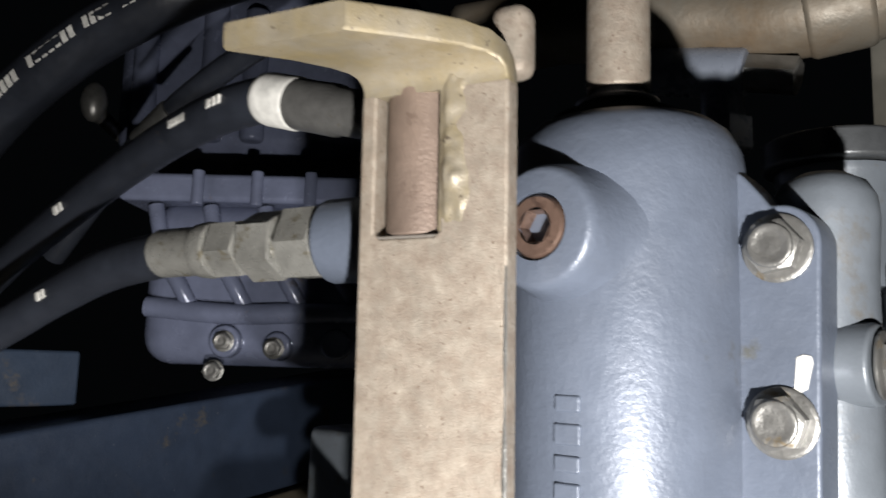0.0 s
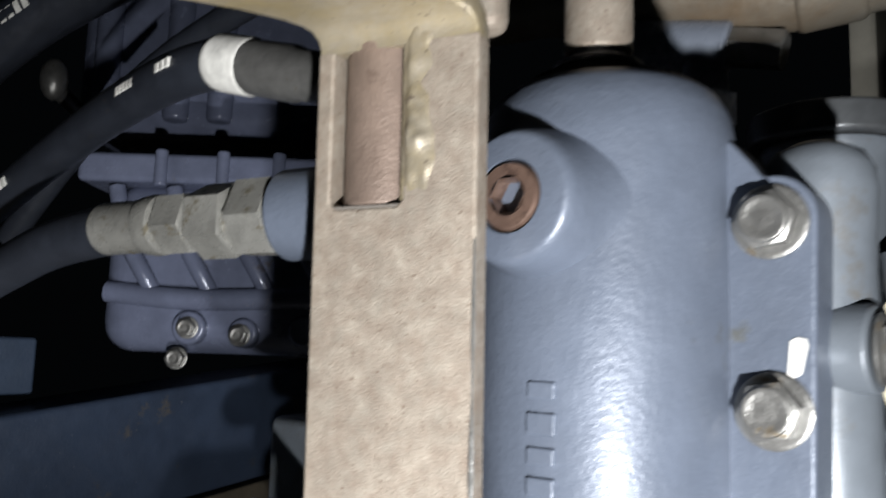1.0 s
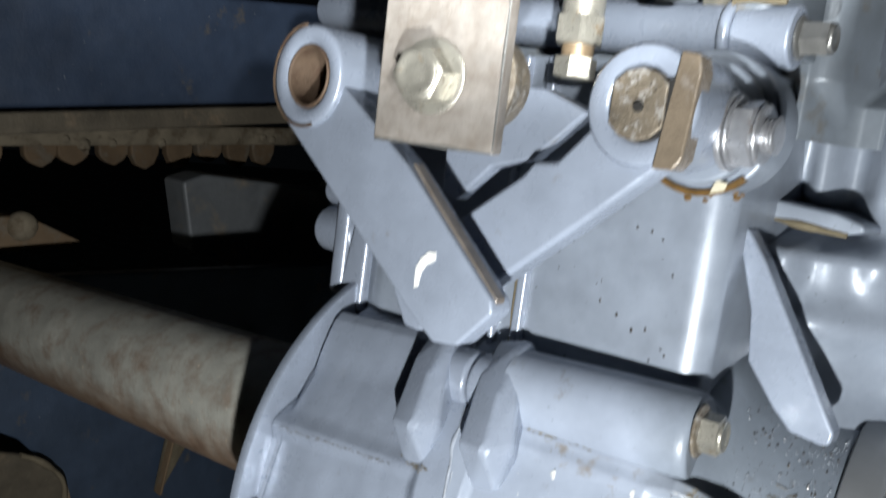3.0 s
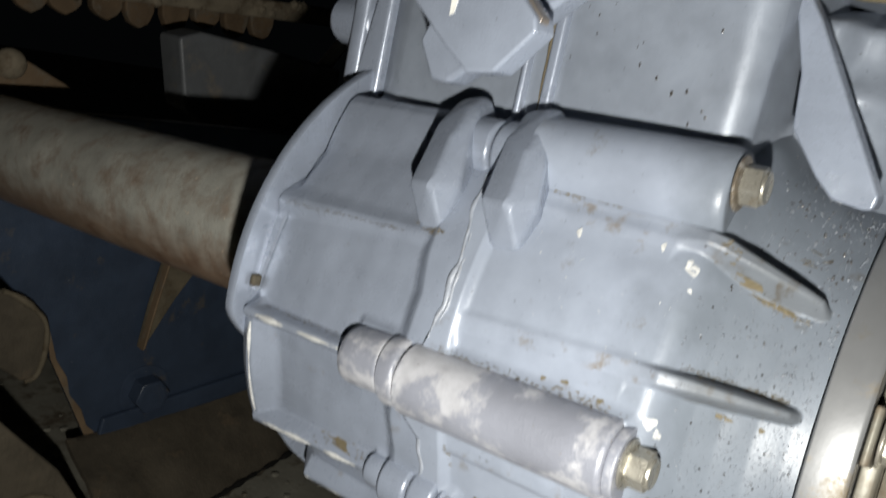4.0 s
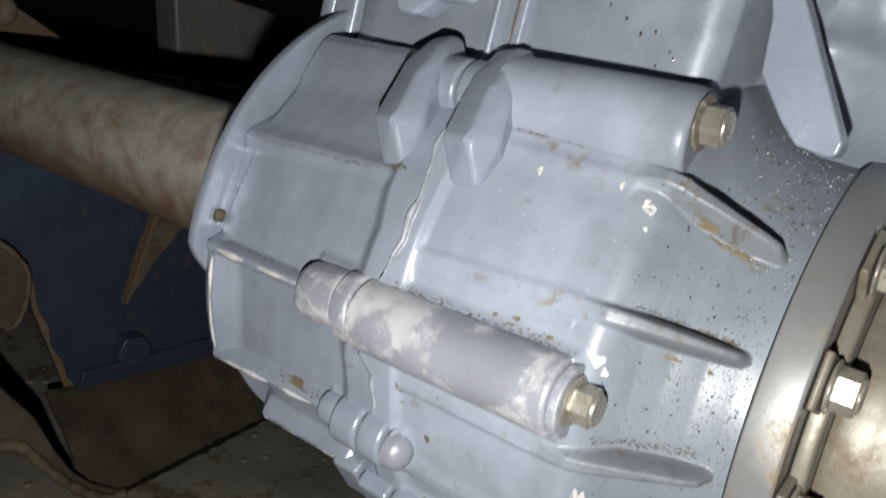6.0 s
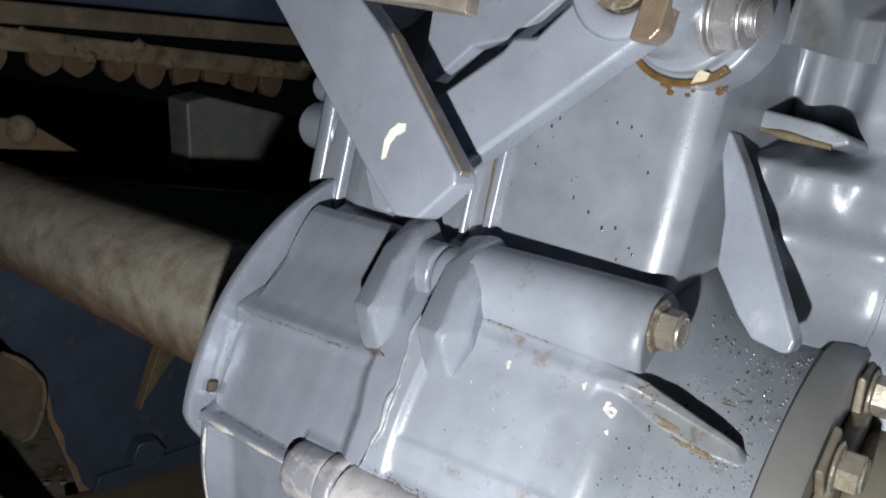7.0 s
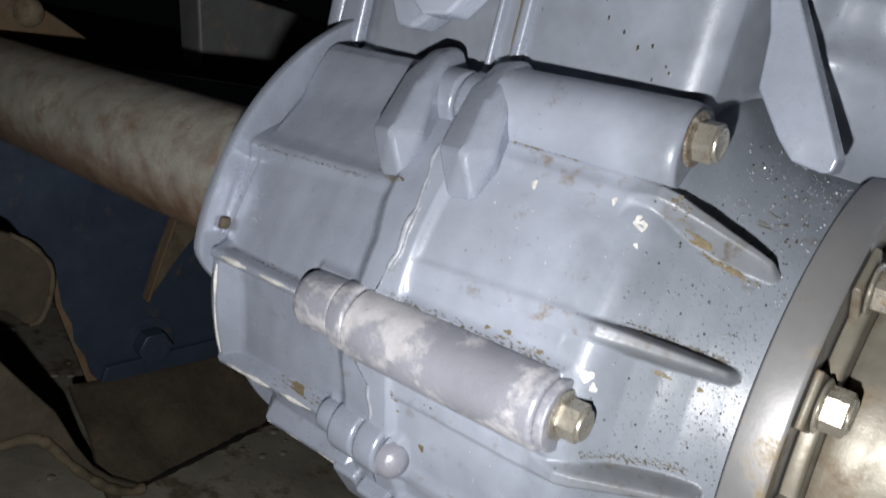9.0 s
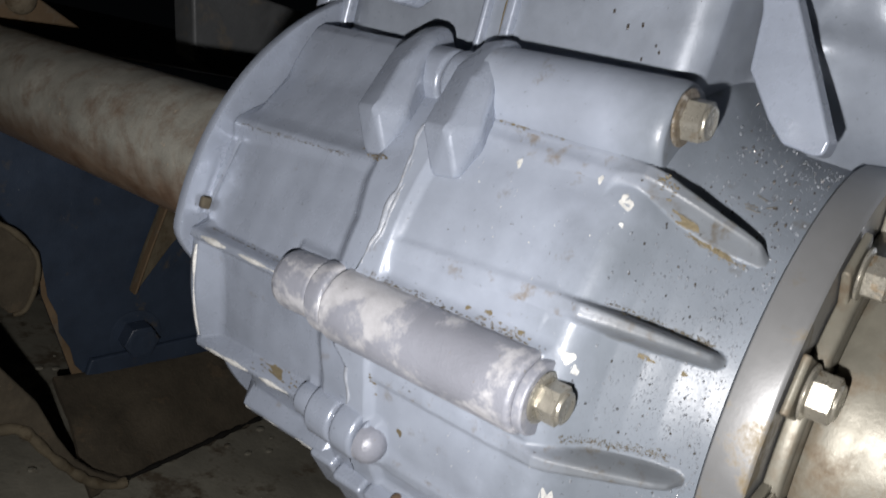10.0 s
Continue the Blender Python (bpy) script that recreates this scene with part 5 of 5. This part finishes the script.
top_pipe = thing("top_pipe", (-0.15, 0.45, 1.12), "pale dirty pipe running above the tee", "pipe")
bm = BM()
sweep(bm, [(-0.36, 0.44, 1.135), (-0.24, 0.462, 1.128), (-0.15, 0.48, 1.112), (-0.06, 0.50, 1.122)], 0.0265, 24, wob=0.1)
part("pipe", bm, PIPE_DIRTY, top_pipe)
bm = BM()
rod(bm, (-0.138, 0.482, 1.112), (-0.102, 0.490, 1.116), 0.029, 0.004)
part("pipe_nut", bm, PIPE_DIRTY, top_pipe)
bent_tube = thing("bent_tube", (-0.05, 0.5, 1.02), "bent grey metal tube", "pipe")
bm = BM()
sweep(bm, [(-0.105, 0.47, 1.12), (-0.07, 0.50, 1.10), (-0.045, 0.51, 1.05), (-0.04, 0.51, 0.95)], 0.012, 20)
part("pipe", bm, GALV, bent_tube)

# ---- hoses ----
lower_hose = thing("crimped_hose", (-0.35, 0.20, 0.947), "black hydraulic hose with silver crimped fitting", "hose")
bm = BM()
C = [(-0.338, 0.202, 0.947), (-0.380, 0.197, 0.942), (-0.425, 0.197, 0.933), (-0.471, 0.195, 0.920), (-0.529, 0.183, 0.893), (-0.60, 0.17, 0.84)]
sweep(bm, C, 0.0108, 22)
part("rubber", bm, HOSE, lower_hose)
m, _ = frame_to((-0.343, 0.201, 0.947), (-0.243, 0.226, 0.949))
bm = BM()
revolve(bm, [(0, 0.0105), (0.0015, 0.0112), (0.024, 0.0112), (0.025, 0.0122), (0.030, 0.0128), (0.0335, 0.0124), (0.0345, 0.0100), (0.038, 0.0100)], m, 48)
part("crimp_sleeve", bm, FERRULE, lower_hose)
for k, (a, b, af, turn) in enumerate(((0.0365, 0.0520, 0.0235, 12), (0.0545, 0.0720, 0.0265, 30), (0.0760, 0.0930, 0.0285, 5))):
    bm = BM()
    hexprism(bm, m @ Vector((0, 0, a)), m @ Vector((0, 0, b)), af, turn=turn)
    revolve(bm, [(b - 0.001, af * 0.45), (b + 0.0030, af * 0.43), (b + 0.0032, af * 0.30)], m, 30)
    part("swivel_nut" if k < 2 else "adapter_nut", bm, FERRULE, lower_hose)
bm = BM()
rod(bm, m @ Vector((0, 0, 0.094)), m @ Vector((0, 0, 0.16)), 0.0175, 0.002)
part("port_stub", bm, VALVE, lower_hose, "blue-grey painted port")


def marks(parent, pts, r, words, tall):
    """White print along a hose as plain bars, one for each sign; words: rows of start, signs and size along the line."""
    a, b = Vector(pts[0]), Vector(pts[1])
    d = (b - a).normalized()
    out = Vector((0.62, -0.75, 0.05))
    out = (out - d * out.dot(d)).normalized()
    mm = Matrix((d, d.cross(out), out)).transposed().to_4x4()
    for start, signs, size in words:
        for k in range(signs):
            bm = BM()
            mm.translation = a + d * (start + k * size) + out * (r - 0.0006)
            rbox(bm, (0, -tall / 2, -0.001), (size * 0.72, tall / 2, 0.0009), 0.0003, mm)
            part("print_bar", bm, WHITE, parent)


marks(lower_hose, [C[2], C[3]], 0.0108, ((0.004, 2, 0.005),), 0.0045)
upper_hose = thing("collared_hose", (-0.40, 0.22, 1.01), "black hydraulic hose with white collar, drooping", "hose")
bm = BM()
U = [(-0.288, 0.2195, 1.0165), (-0.326, 0.219, 1.0175), (-0.385, 0.225, 1.014), (-0.454, 0.231, 1.003), (-0.525, 0.232, 0.983), (-0.595, 0.228, 0.955), (-0.669, 0.206, 0.891)]
sweep(bm, U, 0.0107, 24)
part("rubber", bm, HOSE, upper_hose)
bm = BM()
m, _ = frame_to((-0.294, 0.2195, 1.0170), (-0.236, 0.223, 1.000))
revolve(bm, [(-0.001, 0.0105), (0.0, 0.0118), (0.003, 0.0122), (0.020, 0.0121), (0.022, 0.0112)], m, 40)
part("collar", bm, WHITE, upper_hose, "white collar")
bm = BM()
revolve(bm, [(0.0215, 0.0104), (0.022, 0.0114), (0.046, 0.0112), (0.049, 0.0100), (0.10, 0.0095)], m, 40)
part("sleeve", bm, GALV, upper_hose, "grey crimp sleeve")
marks(upper_hose, [U[1], U[2]], 0.0107, ((-0.012, 3, 0.0045), (0.022, 5, 0.0036)), 0.0042)
marks(upper_hose, [U[3], U[4]], 0.0107, ((0.045, 2, 0.006),), 0.005)

big_hose = thing("printed_hose", (-0.7, 0.35, 1.2), "thick black rubber hose with white print bars", "hose")
bm = BM()
B = [(-0.45, 0.47, 1.268), (-0.600, 0.405, 1.246), (-0.658, 0.368, 1.222), (-0.722, 0.339, 1.194), (-0.776, 0.319, 1.164), (-0.837, 0.305, 1.129), (-0.906, 0.276, 1.055)]
sweep(bm, B, 0.026, 24)
part("rubber", bm, HOSE, big_hose)
marks(big_hose, [B[2], B[3]], 0.026, ((-0.01, 5, 0.0080), (0.040, 4, 0.0080)), 0.011)
marks(big_hose, [B[3], B[4]], 0.026, ((0.004, 7, 0.0085),), 0.011)
marks(big_hose, [B[4], B[5]], 0.026, ((0.010, 4, 0.0085),), 0.011)

inner_hose = thing("thin_hose", (-0.7, 0.45, 1.1), "thin black rubber hose behind the others", "hose")
bm = BM()
sweep(bm, [(-0.55, 0.44, 1.20), (-0.66, 0.42, 1.16), (-0.75, 0.40, 1.10), (-0.86, 0.38, 1.00)], 0.012, 20)
part("rubber", bm, HOSE, inner_hose)
bm = BM()
rod(bm, (-0.70, 0.411, 1.135), (-0.74, 0.4025, 1.107), 0.0150, 0.002)
part("clip_band", bm, GALV, inner_hose, "grey clip band")

# ---- engine, cross member and what hangs round it ----
# the engine stands askew to the valve: local x along its side, y up, z towards the side
ENG = Matrix.Translation((-0.655, 0.556, 0.985)) @ pose(0, 0, 0, 90, 0, 39) @ Matrix.Translation((-0.080, 0.012, 0))
engine = thing("engine_sump", m=ENG, label="dark blue-grey ribbed engine casting with bolts", category="engine")
bm = BM()
rbox(bm, (-0.100, -0.105, -0.30), (0.32, 0.068, 0.0), 0.030, seg=5)
part("block", bm, ENGINE, engine, local=True)
bm = BM()
rbox(bm, (-0.125, 0.064, -0.20), (0.32, 0.094, 0.016), 0.006, seg=3)
part("rail", bm, ENGINE, engine, local=True)
for x in (-0.040, 0.022, 0.078, 0.14):
    bm = BM()
    rod(bm, (x, 0.060, 0.016), (x, 0.097, 0.016), 0.0065, 0.002, 16)
    part("nub", bm, ENGINE, engine, local=True)
for k in range(5):
    x = -0.075 + 0.058 * k
    bm = BM()
    sweep(bm, [(x - 0.012, 0.060, 0.004), (x - 0.004, 0.030, 0.007), (x + 0.006, 0.000, 0.007), (x + 0.022, -0.028, 0.006), (x + 0.034, -0.050, -0.002)], 0.0085, 12, sub=5)
    part("rib", bm, ENGINE, engine, local=True)
bm = BM()
sweep(bm, [(-0.09, -0.046, -0.001), (0.0, -0.052, 0.006), (0.10, -0.048, 0.006), (0.22, -0.046, 0.004)], 0.011, 12, sub=6)
part("lower_ridge", bm, ENGINE, engine, local=True)
for x, y, r in ((-0.004, -0.080, 0.017), (0.050, -0.084, 0.015), (0.11, -0.080, 0.016)):
    bm = BM()
    rod(bm, (x, y, -0.02), (x, y, 0.010), r, 0.004, 24)
    part("boss", bm, ENGINE, engine, local=True)
for x, y, z in ((-0.004, -0.080, 0.010), (-0.014, -0.110, 0.006), (0.048, -0.086, 0.012)):
    bolt(engine, (x, y, z), (0, 0, 1), 0.016, 0.010, 0.011, GALV, "sump_bolt", local=True)
upper_engine = thing("engine_cover", m=ENG @ Matrix.Translation((-0.14, 0.25, -0.18)), label="dark blue engine cover with lugs", category="engine")
bm = BM()
rbox(bm, (-0.090, -0.090, -0.30), (0.32, 0.15, 0.0), 0.035, seg=4)
part("cover", bm, ENGINE, upper_engine, local=True)
for x, h in ((-0.045, 0.10), (0.045, 0.13), (0.10, 0.11)):
    bm = BM()
    rod(bm, (x, -0.070, 0.004), (x, h, 0.004), 0.016, 0.006)
    part("lug", bm, ENGINE, upper_engine, local=True)
bm = BM()
bmesh.ops.create_uvsphere(bm, u_segments=20, v_segments=12, radius=0.020, matrix=Matrix.Translation((-0.088, -0.035, 0.05)) @ Matrix.Diagonal((0.8, 1.3, 0.8, 1)))
rod(bm, (-0.088, -0.045, 0.045), (-0.088, -0.055, -0.05), 0.010, 0.002)
part("bulb", bm, GALV, upper_engine, "pale grey bulb", local=True)

cross = thing("cross_member", m=Matrix.Translation((-0.80, 0.45, 0.779)) @ pose(0, 0, 0, 7.5, 0, 0), label="dark blue painted frame cross member, scuffed and dusty", category="frame")
bm = BM()
rbox(bm, (-0.10, -0.9, -0.060), (0.0, 0.9, 0.062), 0.006, seg=3)
part("beam", bm, BLUE_DARKENED, cross, local=True)
bm = BM()
rbox(bm, (-0.16, -0.9, -0.085), (0.005, 0.9, -0.063), 0.003)
part("dirt_lip", bm, MUD, cross, "mud caked lower lip", local=True)
dark_box = thing("side_box", (-0.85, 0.33, 0.91), "dark blue-grey steel box above the cross member", "box")
bm = BM()
rbox(bm, (-0.98, 0.05, 0.846), (-0.85, 0.415, 0.903), 0.004)
part("shell", bm, BLUE, dark_box)

guard = thing("chain_guard", m=Matrix.Translation((-1.25, 0.5, 0.638)) @ pose(0, 0, 0, 4.6, 0, 0), label="mud caked guard strip with rusty stubs below", category="guard")
bm = BM()
random.seed(4)
rbox(bm, (-1.30, -0.1, 0.655), (-1.25, 1.1, 0.690), 0.006)
for k in range(22):
    y = -0.1 + 1.2 * random.random()
    r = 0.006 + 0.009 * random.random()
    bmesh.ops.create_icosphere(bm, subdivisions=1, radius=r, matrix=Matrix.Translation((-1.255, y, 0.655 + 0.035 * random.random())))
bm.transform(Matrix.Translation((1.25, -0.5, -0.665)))
part("strip", bm, PALE_MUD, guard, local=True)
for k in range(16):
    y = 0.0 + 0.062 * k + random.uniform(-0.01, 0.01)
    bm = BM()
    low = random.uniform(0.0, 0.012)
    prism(bm, [(y - 0.027, 0.662), (y - 0.026, 0.640), (y - 0.017, 0.620 + low), (y, 0.612 + low), (y + 0.016, 0.621 + low), (y + 0.025, 0.642), (y + 0.026, 0.662)], 0.020, yz(-1.272), 0.004)
    bm.transform(Matrix.Translation((1.25, -0.5, -0.665)))
    part("tooth", bm, TOOTH_RUST, guard, local=True)
hung_block = thing("hanging_block", (-1.05, 0.68, 0.58), "dark scuffed steel block hanging in shade", "block")
bm = BM()
prism(bm, [(0.630, 0.606), (0.668, 0.620), (0.80, 0.612), (0.95, 0.600), (0.95, 0.47), (0.850, 0.437), (0.74, 0.470), (0.655, 0.500)], 0.06, Matrix(((0, 0, 1, -1.11), (1, 0, 0, 0), (0, 1, 0, 0), (0, 0, 0, 1))), 0.006)
part("body", bm, BLOCK_STEEL, hung_block)
bm = BM()
rod(bm, (-1.085, 0.93, 0.59), (-0.86, 0.93, 0.86), 0.012, 0.002, 16)
part("hanger", bm, BLOCK_STEEL, hung_block)
arm_end = thing("steering_arm", (-1.1, 0.42, 0.52), "rusty mud-stained steering arm tip with ball joint", "steering arm")
bm = BM()
prism(bm, [(0.10, 0.560), (0.34, 0.545), (0.420, 0.5465), (0.445, 0.536), (0.4975, 0.5115), (0.492, 0.506), (0.42, 0.499), (0.30, 0.488), (0.10, 0.480)], 0.035, yz(-1.115), 0.006)
part("arm", bm, TOOTH_RUST, arm_end)
bm = BM()
bmesh.ops.create_uvsphere(bm, u_segments=20, v_segments=12, radius=0.020, matrix=Matrix.Translation((-1.082, 0.415, 0.533)))
part("joint", bm, PALE_MUD, arm_end)

# ---- low frame plate, brackets and ground ----
low_plate = thing("low_frame_plate", (-0.92, 0.55, 0.2), "dark blue steel side plate with rust edge and a large bolt", "frame")
bm = BM()
prism(bm, [(0.300, 0.335), (0.360, 0.300), (0.420, 0.232), (0.432, 0.184), (0.492, 0.058), (0.520, 0.054), (0.846, 0.101), (1.083, 0.136), (1.3, 0.17), (1.3, 0.50), (0.30, 0.50)], 0.02, yz(-0.940), 0.003)
part("plate", bm, BLUE, low_plate)
bm = BM()
prism(bm, [(0.500, 0.060), (0.846, 0.104), (1.3, 0.174), (1.3, 0.208), (0.846, 0.136), (0.505, 0.090)], 0.010, yz(-0.921), 0.003)
part("fold", bm, BLUE, low_plate)
bm = BM()
prism(bm, [(0.418, 0.232), (0.423, 0.228), (0.436, 0.184), (0.452, 0.158), (0.458, 0.132), (0.476, 0.108), (0.486, 0.082), (0.504, 0.064), (0.496, 0.056), (0.488, 0.060), (0.470, 0.098), (0.450, 0.140), (0.428, 0.186)], 0.003, yz(-0.9215), 0.0006)
part("rust_edge", bm, TOOTH_RUST, low_plate, "rust and dried mud along the edge")
bolt(low_plate, (-0.920, 0.566, 0.119), (1, -0.05, 0), 0.044, 0.026, 0.038, BLUE, "plate_bolt")
bm = BM()
prism(bm, [(0.536, 0.112), (0.546, 0.117), (0.553, 0.098), (0.566, 0.088), (0.560, 0.082), (0.544, 0.086)], 0.0016, yz(-0.9215), 0.0003)
part("rust_streak", bm, TOOTH_RUST, low_plate, "orange rust streak under the bolt")

strut = thing("plate_gusset", (-0.91, 0.56, 0.30), "brown tapered gusset blade with an orange rusty edge", "gusset")
bm = BM()
prism(bm, [(0.558, 0.400), (0.569, 0.352), (0.549, 0.255), (0.5400, 0.192), (0.5500, 0.1955), (0.585, 0.258), (0.645, 0.345), (0.690, 0.400)], 0.008, yz(-0.912), 0.0015)
part("blade", bm, RIM_MUD, strut)
bm = BM()
prism(bm, [(0.562, 0.400), (0.571, 0.345), (0.553, 0.255), (0.543, 0.195), (0.5390, 0.192), (0.5495, 0.255), (0.567, 0.345), (0.557, 0.400)], 0.014, yz(-0.906), 0.0015)
part("edge", bm, TOOTH_RUST, strut, "orange rusty edge")

mudguard = thing("dirt_flap", (-0.85, 0.6, 0.05), "brown dirty flap sloping down to the ground", "flap")
bm = BM()
rows = []
for k in range(61):
    y0 = 0.440 + 0.75 * k / 60
    lower = Vector((float(np.interp(y0, (0.44, 0.481, 0.565, 0.681, 0.807, 1.153), (-0.735, -0.744, -0.772, -0.808, -0.847, -0.955))), y0, 0.004))
    upper = Vector((-0.918, y0 + 0.02, float(np.interp(y0, (0.44, 0.49, 0.846, 1.083, 1.2), (0.070, 0.072, 0.104, 0.138, 0.155)))))
    if lower.x < upper.x + 0.02:
        lower.x = upper.x + 0.02
    row = []
    for j in range(15):
        p = upper.lerp(lower, j / 14)
        p.z += 0.010 * math.sin(math.pi * j / 14) * (1 + noise.noise(p * 14)) - 0.003 * (1 - abs(noise.noise(p * 40)))
        p.x += 0.012 * (j / 14) ** 4 * noise.noise(p * 35)
        row.append(bm.verts.new((p.x, p.y, max(p.z, 0.003))))
    rows.append(row)
for a, b in zip(rows, rows[1:]):
    for j in range(14):
        bm.faces.new((a[j], a[j + 1], b[j + 1], b[j]))
res = bmesh.ops.extrude_face_region(bm, geom=list(bm.faces))
bmesh.ops.translate(bm, vec=(-0.004, 0, -0.006), verts=[v for v in res["geom"] if isinstance(v, bmesh.types.BMVert)])
part("sheet", bm, MUD, mudguard, angle=60)
# black uneven line along the flap's lower edge
bm = BM()
sweep(bm, [(-0.745, 0.482, 0.006), (-0.771, 0.565, 0.005), (-0.807, 0.681, 0.005), (-0.846, 0.807, 0.004), (-0.90, 0.98, 0.003)], 0.0035, 8, sub=14, wob=0.8)
part("lower_edge_line", bm, BLACK, mudguard, "black line along the lower edge")

arch = thing("rusty_arch", (-0.80, 0.38, 0.15), "rusty curved bracket plates with dried mud edges", "bracket")
bm = BM()
prism(bm, [(0.20, 0.320), (0.330, 0.300), (0.363, 0.289), (0.400, 0.258), (0.408, 0.246), (0.409, 0.213), (0.402, 0.182), (0.394, 0.174), (0.382, 0.175), (0.358, 0.194), (0.20, 0.215)], 0.012, yz(-0.905), 0.003)
part("upper_plate", bm, MUD, arch)
bm = BM()
sweep(bm, [(-0.893, 0.352, 0.292), (-0.893, 0.375, 0.280), (-0.892, 0.403, 0.251), (-0.892, 0.4075, 0.215), (-0.892, 0.400, 0.181), (-0.892, 0.386, 0.174)], 0.0034, 8, sub=8, wob=0.5)
part("mud_edge", bm, RIM_MUD, arch, "pale dried mud along the edge")
bm = BM()
prism(bm, [(0.15, 0.300), (0.300, 0.205), (0.326, 0.176), (0.366, 0.133), (0.395, 0.084), (0.420, 0.050), (0.448, 0.026), (0.492, 0.004), (0.486, 0.0), (0.466, 0.0), (0.440, 0.018), (0.405, 0.046), (0.381, 0.071), (0.360, 0.096), (0.345, 0.108), (0.311, 0.106), (0.15, 0.080)], 0.012, yz(-0.757), 0.003)
part("lower_plate", bm, MUD, arch)
bm = BM()
sweep(bm, [(-0.744, 0.25, 0.096), (-0.743, 0.311, 0.105), (-0.743, 0.342, 0.107), (-0.743, 0.362, 0.094), (-0.742, 0.383, 0.070), (-0.741, 0.407, 0.046), (-0.740, 0.440, 0.019), (-0.739, 0.468, 0.007), (-0.742, 0.486, 0.005)], 0.0060, 10, sub=10, wob=0.45)
part("mud_rim", bm, RIM_MUD, arch, "pale dried mud along the rim")

bm = BM()
n = 70
rows = [[bm.verts.new((-9 + 18 * (i / n), -9 + 18 * (j / n), -0.004)) for j in range(n + 1)] for i in range(n + 1)]
for i in range(n):
    for j in range(n):
        bm.faces.new((rows[i][j], rows[i + 1][j], rows[i + 1][j + 1], rows[i][j + 1]))
solo("ground", bm, GROUND, "packed brown-grey dirt ground under the tractor", "ground", "structure")
random.seed(11)
bm = BM()
for k in range(220):
    x, y, r = random.uniform(-1.5, -0.3), random.uniform(0.1, 1.6), random.uniform(0.002, 0.007)
    bmesh.ops.create_icosphere(bm, subdivisions=1, radius=r, matrix=Matrix.Translation((x, y, r * 0.3)) @ Matrix.Diagonal((1, 1.3, 0.6, 1)))
solo("gravel", bm, GROUND, "scattered small stones on the dirt", "gravel", "stuff")

# ---- far behind, to the right ----
far_rack = thing("far_rack", (0.2, 1.5, 0.9), "dark greenish steel rack standing far behind", "rack")
for z in (0.80, 0.93, 1.06):
    bm = BM()
    rbox(bm, (-0.30, 1.35, z), (0.55, 1.55, z + 0.055), 0.004)
    part("beam", bm, RACK, far_rack)
bm = BM()
rod(bm, (0.11, 1.30, 0.0), (0.11, 1.30, 1.6), 0.014, 0.002)
part("post", bm, RACK, far_rack)
for x in (-0.28, 0.53):
    bm = BM()
    rbox(bm, (x - 0.02, 1.4, 0.0), (x + 0.02, 1.5, 1.5), 0.003)
    part("leg", bm, RACK, far_rack)
bm = BM()
rbox(bm, (0.15, 1.36, 1.117), (0.45, 1.52, 1.36), 0.01)
solo("cardboard_box", bm, GASKET, "pale cardboard box on the far rack", "box")
